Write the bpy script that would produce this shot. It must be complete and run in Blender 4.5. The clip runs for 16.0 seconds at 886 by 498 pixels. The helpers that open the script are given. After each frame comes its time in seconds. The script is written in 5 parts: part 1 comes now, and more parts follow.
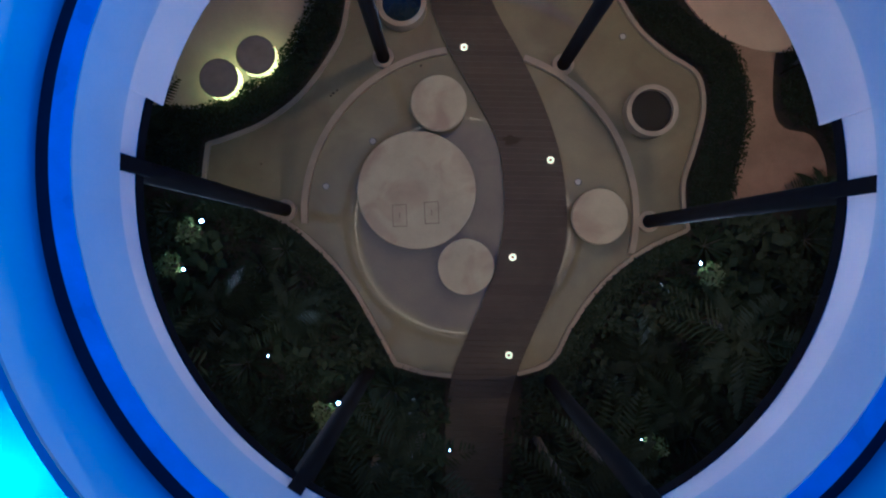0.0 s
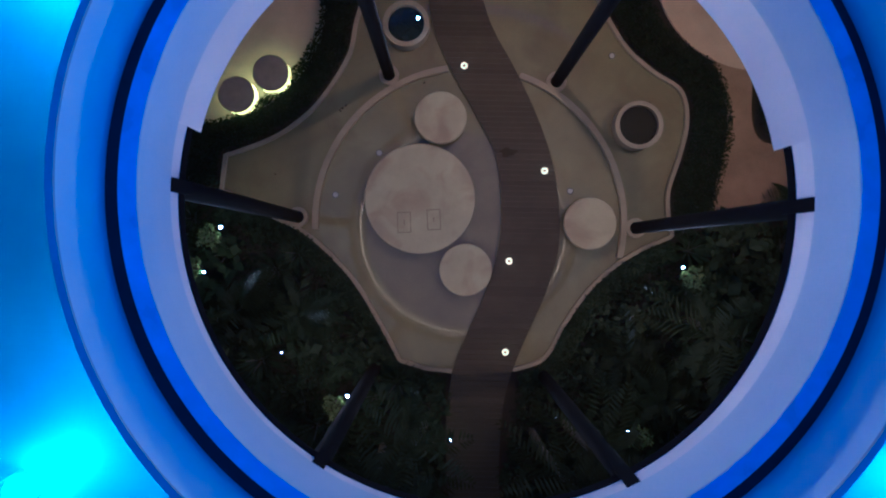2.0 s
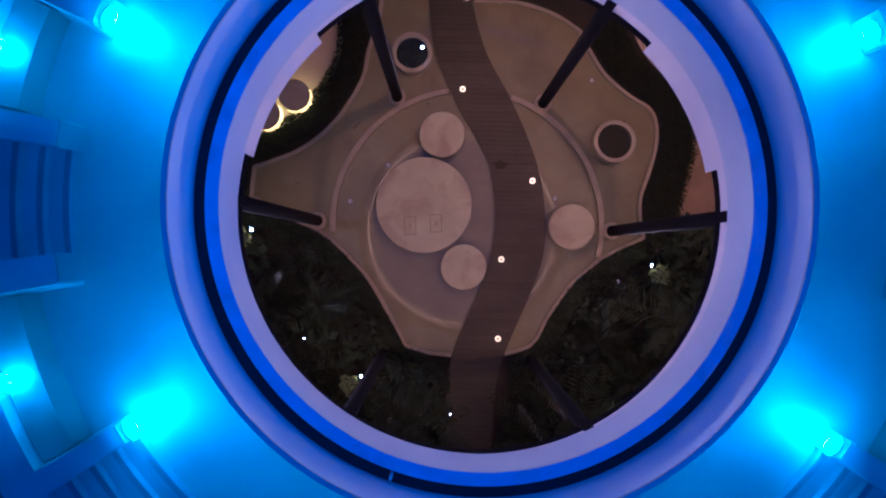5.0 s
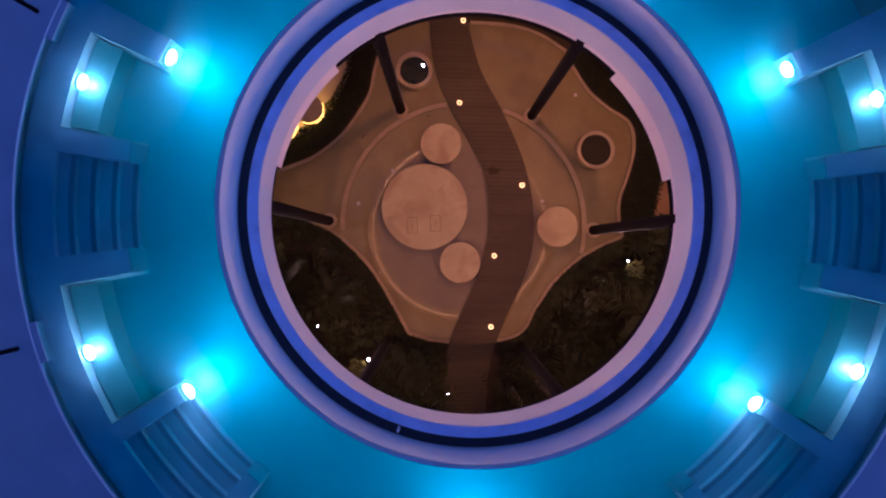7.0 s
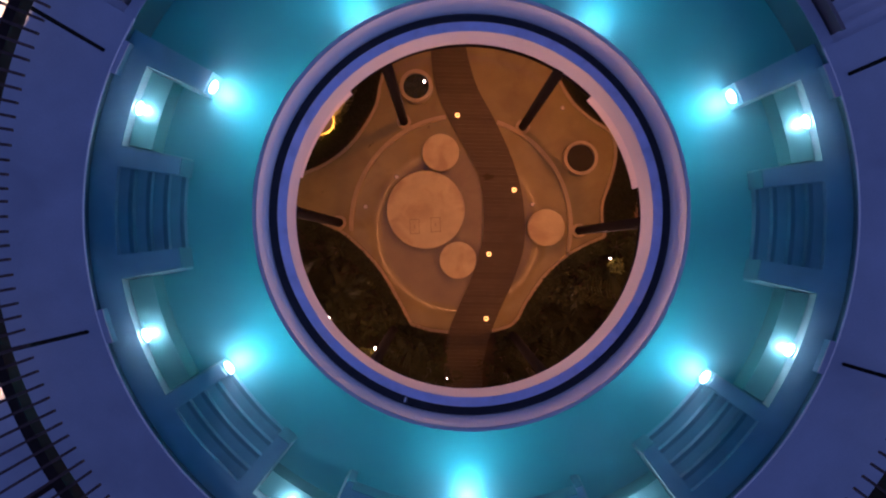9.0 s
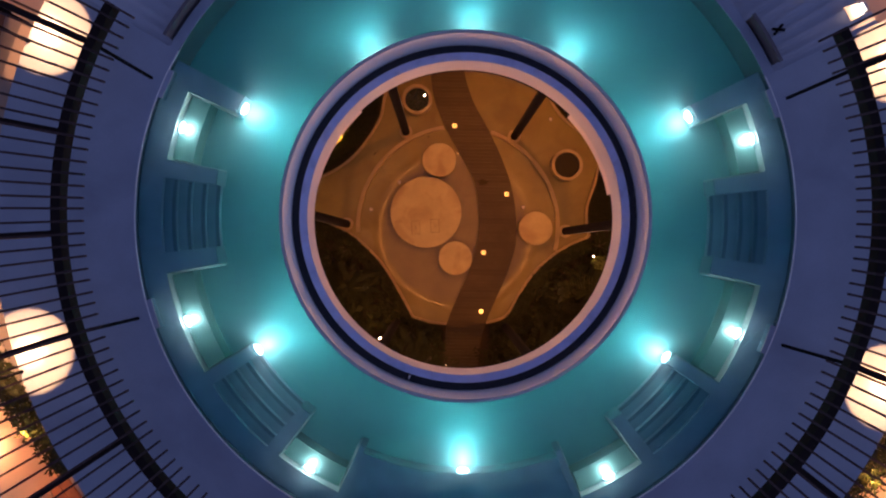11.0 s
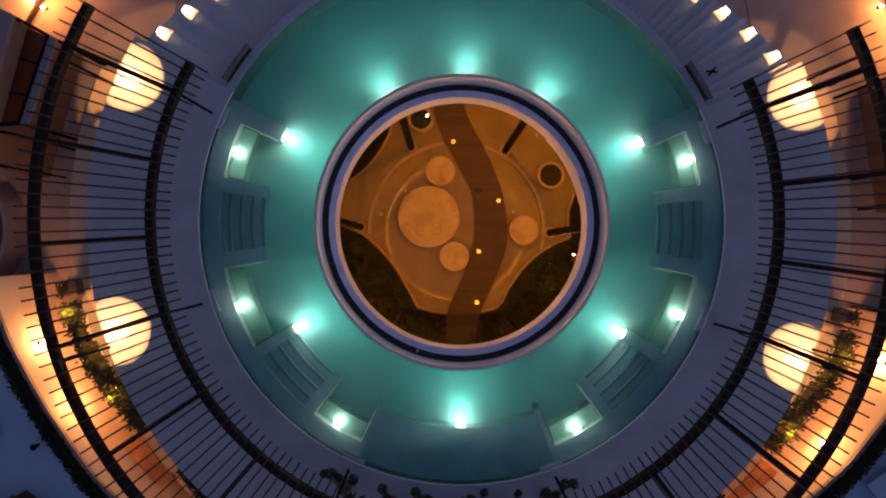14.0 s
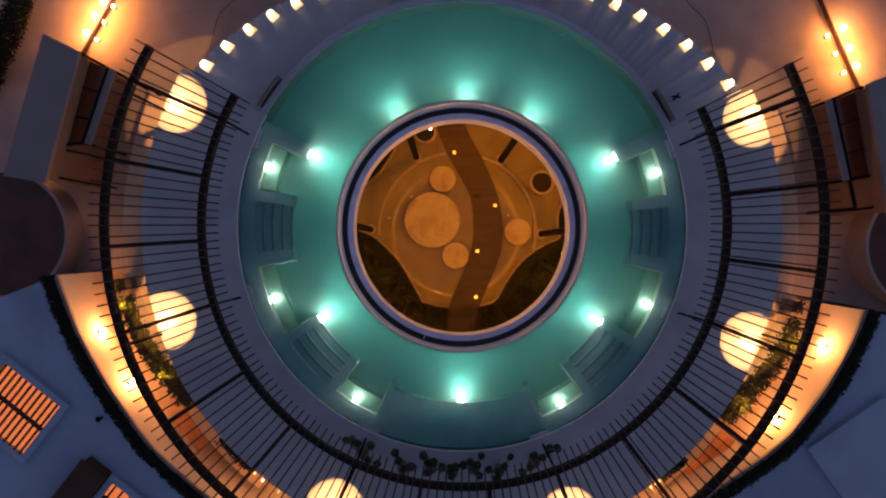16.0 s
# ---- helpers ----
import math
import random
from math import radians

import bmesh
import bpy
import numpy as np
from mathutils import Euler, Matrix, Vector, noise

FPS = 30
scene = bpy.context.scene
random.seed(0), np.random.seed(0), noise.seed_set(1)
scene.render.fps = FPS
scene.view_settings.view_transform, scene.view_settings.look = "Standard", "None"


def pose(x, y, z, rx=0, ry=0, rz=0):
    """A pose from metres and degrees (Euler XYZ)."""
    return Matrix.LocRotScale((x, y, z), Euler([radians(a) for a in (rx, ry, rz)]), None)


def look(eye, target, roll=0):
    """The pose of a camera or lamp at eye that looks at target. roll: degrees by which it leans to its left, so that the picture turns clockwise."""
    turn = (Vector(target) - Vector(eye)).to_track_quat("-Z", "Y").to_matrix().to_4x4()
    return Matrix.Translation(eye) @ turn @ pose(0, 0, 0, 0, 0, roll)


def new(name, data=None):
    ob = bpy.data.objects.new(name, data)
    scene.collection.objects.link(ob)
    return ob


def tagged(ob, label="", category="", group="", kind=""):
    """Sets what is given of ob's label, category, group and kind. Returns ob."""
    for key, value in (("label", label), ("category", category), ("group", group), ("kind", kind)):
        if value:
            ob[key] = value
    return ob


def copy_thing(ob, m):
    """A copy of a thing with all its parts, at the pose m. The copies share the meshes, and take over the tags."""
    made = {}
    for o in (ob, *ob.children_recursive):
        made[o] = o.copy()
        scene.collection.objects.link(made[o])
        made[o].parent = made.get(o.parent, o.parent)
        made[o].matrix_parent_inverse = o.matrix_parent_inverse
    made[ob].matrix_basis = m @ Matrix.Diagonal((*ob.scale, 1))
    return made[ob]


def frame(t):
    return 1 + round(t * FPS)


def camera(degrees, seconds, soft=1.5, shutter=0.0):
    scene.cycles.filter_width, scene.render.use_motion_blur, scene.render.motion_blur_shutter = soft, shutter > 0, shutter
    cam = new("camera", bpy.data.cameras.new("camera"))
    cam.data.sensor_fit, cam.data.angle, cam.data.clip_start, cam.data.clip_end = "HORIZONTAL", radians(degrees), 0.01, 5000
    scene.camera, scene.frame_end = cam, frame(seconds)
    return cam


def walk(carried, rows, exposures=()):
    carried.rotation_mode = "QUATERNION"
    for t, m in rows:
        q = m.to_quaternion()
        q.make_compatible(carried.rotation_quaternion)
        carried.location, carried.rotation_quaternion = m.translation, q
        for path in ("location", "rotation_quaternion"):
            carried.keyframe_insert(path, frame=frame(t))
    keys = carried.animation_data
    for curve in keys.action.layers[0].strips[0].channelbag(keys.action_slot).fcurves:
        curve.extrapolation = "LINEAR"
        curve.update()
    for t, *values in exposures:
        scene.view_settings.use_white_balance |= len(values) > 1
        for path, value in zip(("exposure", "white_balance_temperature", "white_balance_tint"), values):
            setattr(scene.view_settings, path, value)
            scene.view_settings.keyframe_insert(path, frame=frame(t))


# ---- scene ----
cam = camera(72.0, 16.0, soft=2.15)
PATH = [
    (0, -0.535, -0.821, 14.486, 0.338, 0.058, 1.039),
    (0.5, -0.536, -0.830, 14.729, 0.307, 0.070, 1.064),
    (1, -0.536, -0.786, 14.982, 0.276, 0.081, 1.090),
    (1.5, -0.544, -0.738, 15.272, 0.245, 0.087, 1.115),
    (2, -0.561, -0.684, 15.566, 0.215, 0.087, 1.142),
    (2.5, -0.560, -0.661, 15.865, 0.184, 0.084, 1.163),
    (3, -0.548, -0.638, 16.168, 0.155, 0.078, 1.179),
    (3.5, -0.569, -0.620, 16.507, 0.127, 0.074, 1.198),
    (4, -0.623, -0.623, 16.927, 0.103, 0.074, 1.222),
    (6.5, -0.516, -0.701, 19.349, -0.009, 0.089, 1.316),
    (7, -0.539, -0.705, 19.864, -0.034, 0.088, 1.307),
    (7.5, -0.510, -0.706, 20.350, -0.058, 0.081, 1.274),
    (8, -0.519, -0.725, 20.891, -0.080, 0.067, 1.244),
    (8.5, -0.560, -0.727, 21.399, -0.098, 0.049, 1.220),
    (9, -0.541, -0.711, 21.864, -0.111, 0.027, 1.206),
    (11.5, -0.526, -0.738, 24.527, -0.146, -0.088, 1.140),
    (12, -0.523, -0.713, 25.085, -0.152, -0.103, 1.112),
    (12.5, -0.525, -0.693, 25.663, -0.159, -0.111, 1.080),
    (13, -0.565, -0.694, 26.286, -0.166, -0.111, 1.045),
    (13.5, -0.573, -0.725, 26.985, -0.176, -0.102, 1.004),
    (14, -0.571, -0.731, 27.627, -0.190, -0.088, 0.959),
    (14.5, -0.622, -0.731, 28.316, -0.211, -0.072, 0.911),
    (15, -0.644, -0.709, 29.096, -0.240, -0.057, 0.867),
    (15.5, -0.656, -0.680, 29.879, -0.273, -0.045, 0.823),
    (16, -0.657, -0.658, 30.674, -0.309, -0.033, 0.779),
]
EXPOSURES = [
    (0.0, -0.12, 2470, 0),
    (2.0, -0.1, 2500, 3),
    (4.0, -0.08, 2700, 17),
    (6.5, 0.06, 3800, 48),
    (7.0, 0.08, 4100, 53),
    (8.0, 0.1, 4550, 55),
    (9.0, 0.13, 5000, 54),
    (11.5, 0.14, 6000, 43),
    (12.5, 0.15, 6500, 38),
    (16.0, 0.2, 7600, 32),
]
walk(cam, [(t, pose(x, y, z, rx, ry, rz)) for t, x, y, z, rx, ry, rz in PATH], EXPOSURES)

# ---- world and large lights ----
world = bpy.data.worlds.new("dusk")
scene.world = world
world.use_nodes = True
wn = world.node_tree.nodes
sky = wn.new("ShaderNodeTexSky")
sky.sky_type = "NISHITA"
sky.sun_disc = False
sky.sun_elevation = radians(-2.0)
sky.ozone_density = 1.7
sky.sun_rotation = radians(110)
wn["Background"].inputs[1].default_value = 1.65
world.node_tree.links.new(sky.outputs[0], wn["Background"].inputs[0])

POOL_COLOUR = (0.14, 0.95, 0.85)
POOL_NEAR = (1.6, 1.0, 0.84)
WARM = (1.0, 0.50, 0.15)
AMBER = (1.0, 0.40, 0.11)
COURT = (1.0, 0.288, 0.018)

# ---- helpers of this scene ----
def lamp(name, kind, where, power, colour, target=None, size=0.05, cone=120, blend=0.6):
    data = bpy.data.lights.new(name, kind)
    data.energy, data.color = power, colour
    data.shadow_soft_size = size
    if kind == "SPOT":
        data.spot_size, data.spot_blend = radians(cone), blend
    ob = new(name, data)
    ob.matrix_basis = look(where, target) if target else Matrix.Translation(where)
    return ob


def xy(r, az):
    return (r * math.cos(radians(az)), r * math.sin(radians(az)))


def sector(bm, r0, r1, a0, a1, z0, z1, step=2.0, centre=(0, 0), top=None):
    """A solid ring sector between two radii, azimuths and heights; top: inner radius at the top."""
    full = abs(a1 - a0) >= 359.9
    n = max(1, int(math.ceil(abs(a1 - a0) / step)))
    rows = []
    for i in range(n if full else n + 1):
        a = a0 + (a1 - a0) * i / n
        c, s_ = math.cos(radians(a)), math.sin(radians(a))
        rows.append([bm.verts.new((centre[0] + r * c, centre[1] + r * s_, z))
                     for r, z in ((r0, z0), (r1, z0), (r1, z1), (top or r0, z1))])
    count = n if full else n
    for i in range(count):
        p, q = rows[i], rows[(i + 1) % len(rows)]
        for k in range(4):
            bm.faces.new((p[k], p[(k + 1) % 4], q[(k + 1) % 4], q[k]))
    if not full:
        bm.faces.new(rows[0][::-1])
        bm.faces.new(rows[-1])
    bmesh.ops.recalc_face_normals(bm, faces=bm.faces[:])
    return bm


def disc(bm, r, z0, z1, centre=(0, 0), n=64, edge=0.0):
    """A round slab, with a small chamfer round its top."""
    rings = [(r, z0), (r, z1 - edge), (r - edge, z1)] if edge else [(r, z0), (r, z1)]
    loops = []
    for rr, z in rings:
        loops.append([bm.verts.new((centre[0] + rr * math.cos(2 * math.pi * i / n), centre[1] + rr * math.sin(2 * math.pi * i / n), z)) for i in range(n)])
    for p, q in zip(loops, loops[1:]):
        for i in range(n):
            bm.faces.new((p[i], p[(i + 1) % n], q[(i + 1) % n], q[i]))
    bm.faces.new(loops[-1])
    bm.faces.new(loops[0][::-1])
    return bm


def box(bm, x0, x1, y0, y1, z0, z1, m=None, bevel=0.0):
    made = bmesh.ops.create_cube(bm, size=1.0)
    for v in made["verts"]:
        v.co = Vector(((x0 + x1) / 2 + v.co.x * (x1 - x0), (y0 + y1) / 2 + v.co.y * (y1 - y0), (z0 + z1) / 2 + v.co.z * (z1 - z0)))
    if bevel:
        edges = list({e for v in made["verts"] for e in v.link_edges})
        made = bmesh.ops.bevel(bm, geom=edges, offset=bevel, segments=1, affect="EDGES")
    if m is not None:
        for v in made["verts"]:
            v.co = m @ v.co
    return bm


def rod(bm, p, q, r0, r1=None, n=10):
    """A round bar from p to q."""
    r1 = r0 if r1 is None else r1
    p, q = Vector(p), Vector(q)
    turn = (q - p).to_track_quat("Z", "Y").to_matrix()
    low = [bm.verts.new(p + turn @ Vector((r0 * math.cos(2 * math.pi * i / n), r0 * math.sin(2 * math.pi * i / n), 0))) for i in range(n)]
    high = [bm.verts.new(q + turn @ Vector((r1 * math.cos(2 * math.pi * i / n), r1 * math.sin(2 * math.pi * i / n), 0))) for i in range(n)]
    for i in range(n):
        bm.faces.new((low[i], low[(i + 1) % n], high[(i + 1) % n], high[i]))
    bm.faces.new(high)
    bm.faces.new(low[::-1])
    return bm


def prism(bm, outline, z0, z1):
    """An upright solid on a plan outline."""
    low = [bm.verts.new((x, y, z0)) for x, y in outline]
    high = [bm.verts.new((x, y, z1)) for x, y in outline]
    n = len(outline)
    for i in range(n):
        bm.faces.new((low[i], low[(i + 1) % n], high[(i + 1) % n], high[i]))
    bm.faces.new(high)
    bm.faces.new(low[::-1])
    bmesh.ops.recalc_face_normals(bm, faces=bm.faces[:])
    return bm


def smooth_line(points, steps=6):
    """A Catmull-Rom curve through plan points."""
    out = []
    for i in range(len(points) - 1):
        p0, p1, p2, p3 = (Vector(points[max(0, min(len(points) - 1, i + k))]) for k in (-1, 0, 1, 2))
        for s_ in range(steps):
            t = s_ / steps
            v = 0.5 * (2 * p1 + (p2 - p0) * t + (2 * p0 - 5 * p1 + 4 * p2 - p3) * t * t + (3 * p1 - p0 - 3 * p2 + p3) * t ** 3)
            out.append((v.x, v.y))
    out.append(tuple(points[-1]))
    return out


def strip(bm, line, width, z0, z1):
    """A kerb of a given width along a plan line."""
    n = len(line)
    rows = []
    for i in range(n):
        a, b = Vector(line[max(0, i - 1)]), Vector(line[min(n - 1, i + 1)])
        d = (b - a).normalized()
        side = Vector((-d.y, d.x)) * width / 2
        c = Vector(line[i])
        rows.append([bm.verts.new((*(c + side), z0)), bm.verts.new((*(c - side), z0)), bm.verts.new((*(c - side), z1)), bm.verts.new((*(c + side), z1))])
    for p, q in zip(rows, rows[1:]):
        for k in range(4):
            bm.faces.new((p[k], p[(k + 1) % 4], q[(k + 1) % 4], q[k]))
    bm.faces.new(rows[0][::-1])
    bm.faces.new(rows[-1])
    bmesh.ops.recalc_face_normals(bm, faces=bm.faces[:])
    return bm


def mesh_of(name, bm, material, smooth=False):
    me = bpy.data.meshes.new(name)
    bm.to_mesh(me)
    bm.free()
    me.materials.append(material)
    if smooth:
        for p in me.polygons:
            p.use_smooth = True
    return me


def part(name, bm, material, parent=None, label="", smooth=False):
    ob = new(name, mesh_of(name, bm, material, smooth))
    ob.parent = parent
    if label:
        tagged(ob, label)
    return ob


def thing(name, label, category, where=(0, 0, 0), turn=0, group=""):
    ob = new(name)
    ob.empty_display_size = 0.1
    ob.matrix_basis = pose(*where, 0, 0, turn)
    return tagged(ob, label, category, group)


def structure(name, bm, material, label="", category="", smooth=False):
    return tagged(part(name, bm, material, None, "", smooth), label, category, kind="structure")


# ---- materials ----
def surface(name, colour, rough=0.6, vary=0.25, scale=1.2, fine=30.0, bump=0.15, metal=0.0, stain=None, stain_scale=0.6, each=0.0, spec=0.5):
    """A worn surface: two scales of tone, optional stains, fine relief; each: tone by object."""
    m = bpy.data.materials.new(name)
    m.use_nodes = True
    nt = m.node_tree
    b = nt.nodes["Principled BSDF"]
    co = nt.nodes.new("ShaderNodeTexCoord")
    geo = nt.nodes.new("ShaderNodeNewGeometry")
    big = nt.nodes.new("ShaderNodeTexNoise")
    big.inputs["Scale"].default_value, big.inputs["Detail"].default_value = scale, 5
    small = nt.nodes.new("ShaderNodeTexNoise")
    small.inputs["Scale"].default_value, small.inputs["Detail"].default_value = fine, 4
    for n in (big, small):
        nt.links.new(geo.outputs["Position"], n.inputs["Vector"])
    both = nt.nodes.new("ShaderNodeMath")
    both.operation = "MULTIPLY_ADD"
    nt.links.new(small.outputs[0], both.inputs[0])
    both.inputs[1].default_value = 0.35
    nt.links.new(big.outputs[0], both.inputs[2])
    ramp = nt.nodes.new("ShaderNodeMapRange")
    ramp.inputs["From Min"].default_value, ramp.inputs["From Max"].default_value = 0.4, 0.95
    ramp.inputs["To Min"].default_value, ramp.inputs["To Max"].default_value = 1 - vary, 1 + vary
    nt.links.new(both.outputs[0], ramp.inputs["Value"])
    tone = ramp.outputs[0]
    if each:
        info = nt.nodes.new("ShaderNodeObjectInfo")
        span = nt.nodes.new("ShaderNodeMapRange")
        span.inputs["To Min"].default_value, span.inputs["To Max"].default_value = 1 - each, 1 + each
        nt.links.new(info.outputs["Random"], span.inputs["Value"])
        mul = nt.nodes.new("ShaderNodeMath")
        mul.operation = "MULTIPLY"
        nt.links.new(tone, mul.inputs[0])
        nt.links.new(span.outputs[0], mul.inputs[1])
        tone = mul.outputs[0]
    shade = nt.nodes.new("ShaderNodeVectorMath")
    shade.operation = "SCALE"
    shade.inputs[0].default_value = colour
    nt.links.new(tone, shade.inputs["Scale"])
    out = shade.outputs[0]
    if stain:
        sn = nt.nodes.new("ShaderNodeTexNoise")
        sn.inputs["Scale"].default_value, sn.inputs["Detail"].default_value, sn.inputs["Distortion"].default_value = stain_scale, 6, 0.6
        nt.links.new(geo.outputs["Position"], sn.inputs["Vector"])
        sr = nt.nodes.new("ShaderNodeMapRange")
        sr.inputs["From Min"].default_value, sr.inputs["From Max"].default_value = 0.5, 0.72
        nt.links.new(sn.outputs[0], sr.inputs["Value"])
        mix = nt.nodes.new("ShaderNodeMixRGB")
        mix.inputs["Color2"].default_value = (*stain, 1)
        nt.links.new(sr.outputs[0], mix.inputs["Fac"])
        nt.links.new(out, mix.inputs["Color1"])
        out = mix.outputs[0]
    nt.links.new(out, b.inputs["Base Color"])
    rr = nt.nodes.new("ShaderNodeMapRange")
    rr.inputs["To Min"].default_value, rr.inputs["To Max"].default_value = max(0.02, rough - 0.12), min(1, rough + 0.12)
    nt.links.new(big.outputs[0], rr.inputs["Value"])
    nt.links.new(rr.outputs[0], b.inputs["Roughness"])
    b.inputs["Metallic"].default_value = metal
    b.inputs["Specular IOR Level"].default_value = spec
    if bump:
        bp = nt.nodes.new("ShaderNodeBump")
        bp.inputs["Strength"].default_value, bp.inputs["Distance"].default_value = bump, 0.01
        nt.links.new(small.outputs[0], bp.inputs["Height"])
        nt.links.new(bp.outputs[0], b.inputs["Normal"])
    return m


def glow(name, colour, strength, base=(0.8, 0.8, 0.8)):
    m = bpy.data.materials.new(name)
    m.use_nodes = True
    b = m.node_tree.nodes["Principled BSDF"]
    b.inputs["Base Color"].default_value = (*base, 1)
    b.inputs["Emission Color"].default_value = (*colour, 1)
    b.inputs["Emission Strength"].default_value = strength
    return m


def water_material():
    """Still water: tinted, faintly cloudy see-through with a Fresnel gloss and slight ripples."""
    m = bpy.data.materials.new("pool_water")
    m.use_nodes = True
    nt = m.node_tree
    nt.nodes.remove(nt.nodes["Principled BSDF"])
    clear = nt.nodes.new("ShaderNodeBsdfTransparent")
    clear.inputs[0].default_value = (0.40, 0.93, 0.91, 1)
    gloss = nt.nodes.new("ShaderNodeBsdfGlossy")
    gloss.inputs["Roughness"].default_value = 0.03
    fres = nt.nodes.new("ShaderNodeFresnel")
    fres.inputs["IOR"].default_value = 1.33
    geo = nt.nodes.new("ShaderNodeNewGeometry")
    wave = nt.nodes.new("ShaderNodeTexNoise")
    wave.inputs["Scale"].default_value, wave.inputs["Detail"].default_value = 2.5, 3
    nt.links.new(geo.outputs["Position"], wave.inputs["Vector"])
    bp = nt.nodes.new("ShaderNodeBump")
    bp.inputs["Strength"].default_value, bp.inputs["Distance"].default_value = 0.2, 0.03
    nt.links.new(wave.outputs[0], bp.inputs["Height"])
    nt.links.new(bp.outputs[0], gloss.inputs["Normal"])
    nt.links.new(bp.outputs[0], fres.inputs["Normal"])
    mix = nt.nodes.new("ShaderNodeMixShader")
    haze = nt.nodes.new("ShaderNodeBsdfTranslucent")
    haze.inputs["Color"].default_value = (0.32, 0.95, 0.90, 1)
    cloud = nt.nodes.new("ShaderNodeMixShader")
    cloud.inputs[0].default_value = 0.09
    nt.links.new(clear.outputs[0], cloud.inputs[1])
    nt.links.new(haze.outputs[0], cloud.inputs[2])
    nt.links.new(fres.outputs[0], mix.inputs[0])
    nt.links.new(cloud.outputs[0], mix.inputs[1])
    nt.links.new(gloss.outputs[0], mix.inputs[2])
    nt.links.new(mix.outputs[0], nt.nodes["Material Output"].inputs["Surface"])
    return m


M_SOIL = surface("soil", (0.0173, 0.0137, 0.0108), 0.95, 0.4, 2.0, 40, 0.6)
def tinted_glass():
    """Dark tinted sheet glass: see-through with a Fresnel gloss."""
    m = bpy.data.materials.new("tinted_glass")
    m.use_nodes = True
    nt = m.node_tree
    nt.nodes.remove(nt.nodes["Principled BSDF"])
    clear = nt.nodes.new("ShaderNodeBsdfTransparent")
    clear.inputs[0].default_value = (0.58, 0.50, 0.46, 1)
    gloss = nt.nodes.new("ShaderNodeBsdfGlossy")
    gloss.inputs["Roughness"].default_value = 0.08
    fres = nt.nodes.new("ShaderNodeFresnel")
    fres.inputs["IOR"].default_value = 1.5
    mix = nt.nodes.new("ShaderNodeMixShader")
    nt.links.new(fres.outputs[0], mix.inputs[0])
    nt.links.new(clear.outputs[0], mix.inputs[1])
    nt.links.new(gloss.outputs[0], mix.inputs[2])
    nt.links.new(mix.outputs[0], nt.nodes["Material Output"].inputs["Surface"])
    return m


M_BLACK_SOIL = surface("black_soil", (0.009, 0.009, 0.008), 0.9, 0.4, 4.0, 40, 0.4)
M_PATIO = surface("patio_concrete", (0.131, 0.124, 0.0446), 0.75, 0.22, 0.9, 25, 0.15, stain=(0.0972, 0.0878, 0.0346), stain_scale=0.7)


def polish(m, rough, tilt=(0.0, 0.0), weight=1.0):
    """A sealed, polished skin over a floor; its normal is tipped so reflections fit the camera's view."""
    nt = m.node_tree
    b = nt.nodes["Principled BSDF"]
    b.inputs["Coat Weight"].default_value, b.inputs["Coat IOR"].default_value = weight, 1.5
    geo = nt.nodes.new("ShaderNodeNewGeometry")
    wear = nt.nodes.new("ShaderNodeTexNoise")
    wear.inputs["Scale"].default_value, wear.inputs["Detail"].default_value = 3.0, 4
    nt.links.new(geo.outputs["Position"], wear.inputs["Vector"])
    span = nt.nodes.new("ShaderNodeMapRange")
    span.inputs["From Min"].default_value, span.inputs["From Max"].default_value = 0.35, 0.75
    span.inputs["To Min"].default_value, span.inputs["To Max"].default_value = rough * 0.8, rough * 1.8
    nt.links.new(wear.outputs[0], span.inputs["Value"])
    nt.links.new(span.outputs[0], b.inputs["Coat Roughness"])
    tip = nt.nodes.new("ShaderNodeVectorMath")
    tip.inputs[1].default_value = (tilt[0], tilt[1], 0.0)
    nt.links.new(geo.outputs["Normal"], tip.inputs[0])
    unit = nt.nodes.new("ShaderNodeVectorMath")
    unit.operation = "NORMALIZE"
    nt.links.new(tip.outputs[0], unit.inputs[0])
    uneven = nt.nodes.new("ShaderNodeTexNoise")
    uneven.inputs["Scale"].default_value, uneven.inputs["Detail"].default_value = 1.3, 3
    nt.links.new(geo.outputs["Position"], uneven.inputs["Vector"])
    bp = nt.nodes.new("ShaderNodeBump")
    bp.inputs["Strength"].default_value, bp.inputs["Distance"].default_value = 1.0, 0.0011
    nt.links.new(uneven.outputs[0], bp.inputs["Height"])
    nt.links.new(unit.outputs[0], bp.inputs["Normal"])
    nt.links.new(bp.outputs[0], b.inputs["Coat Normal"])


polish(M_PATIO, 0.016, (-0.0097, -0.0124))
M_KERB = surface("pale_kerb", (0.212, 0.196, 0.133), 0.7, 0.2, 2.0, 40, 0.2)
M_WHITE_STONE = surface("white_platform", (0.266, 0.261, 0.172), 0.65, 0.16, 2.0, 30, 0.12, stain=(0.195, 0.165, 0.110), stain_scale=1.2)
M_PLANK = surface("boardwalk_wood", (0.0272, 0.0223, 0.0173), 0.65, 0.35, 3.0, 60, 0.4, each=0.22, stain=(0.0204, 0.0167, 0.0136), stain_scale=0.8)
M_COLUMN = surface("black_steel", (0.009, 0.008, 0.009), 0.9, 0.3, 3.0, 60, 0.05, spec=0.03)
M_WHITE = surface("white_plaster", (0.75, 0.80, 0.80), 0.6, 0.06, 0.8, 30, 0.06)
# one white plaster in two tones: the beam's holds the warm light from below
M_CURB = surface("sky_lit_plaster", (0.73, 0.72, 0.69), 0.6, 0.08, 0.8, 30, 0.06)
M_BEAM = surface("warm_lit_plaster", (0.90, 0.81, 0.75), 0.6, 0.06, 0.8, 30, 0.06)
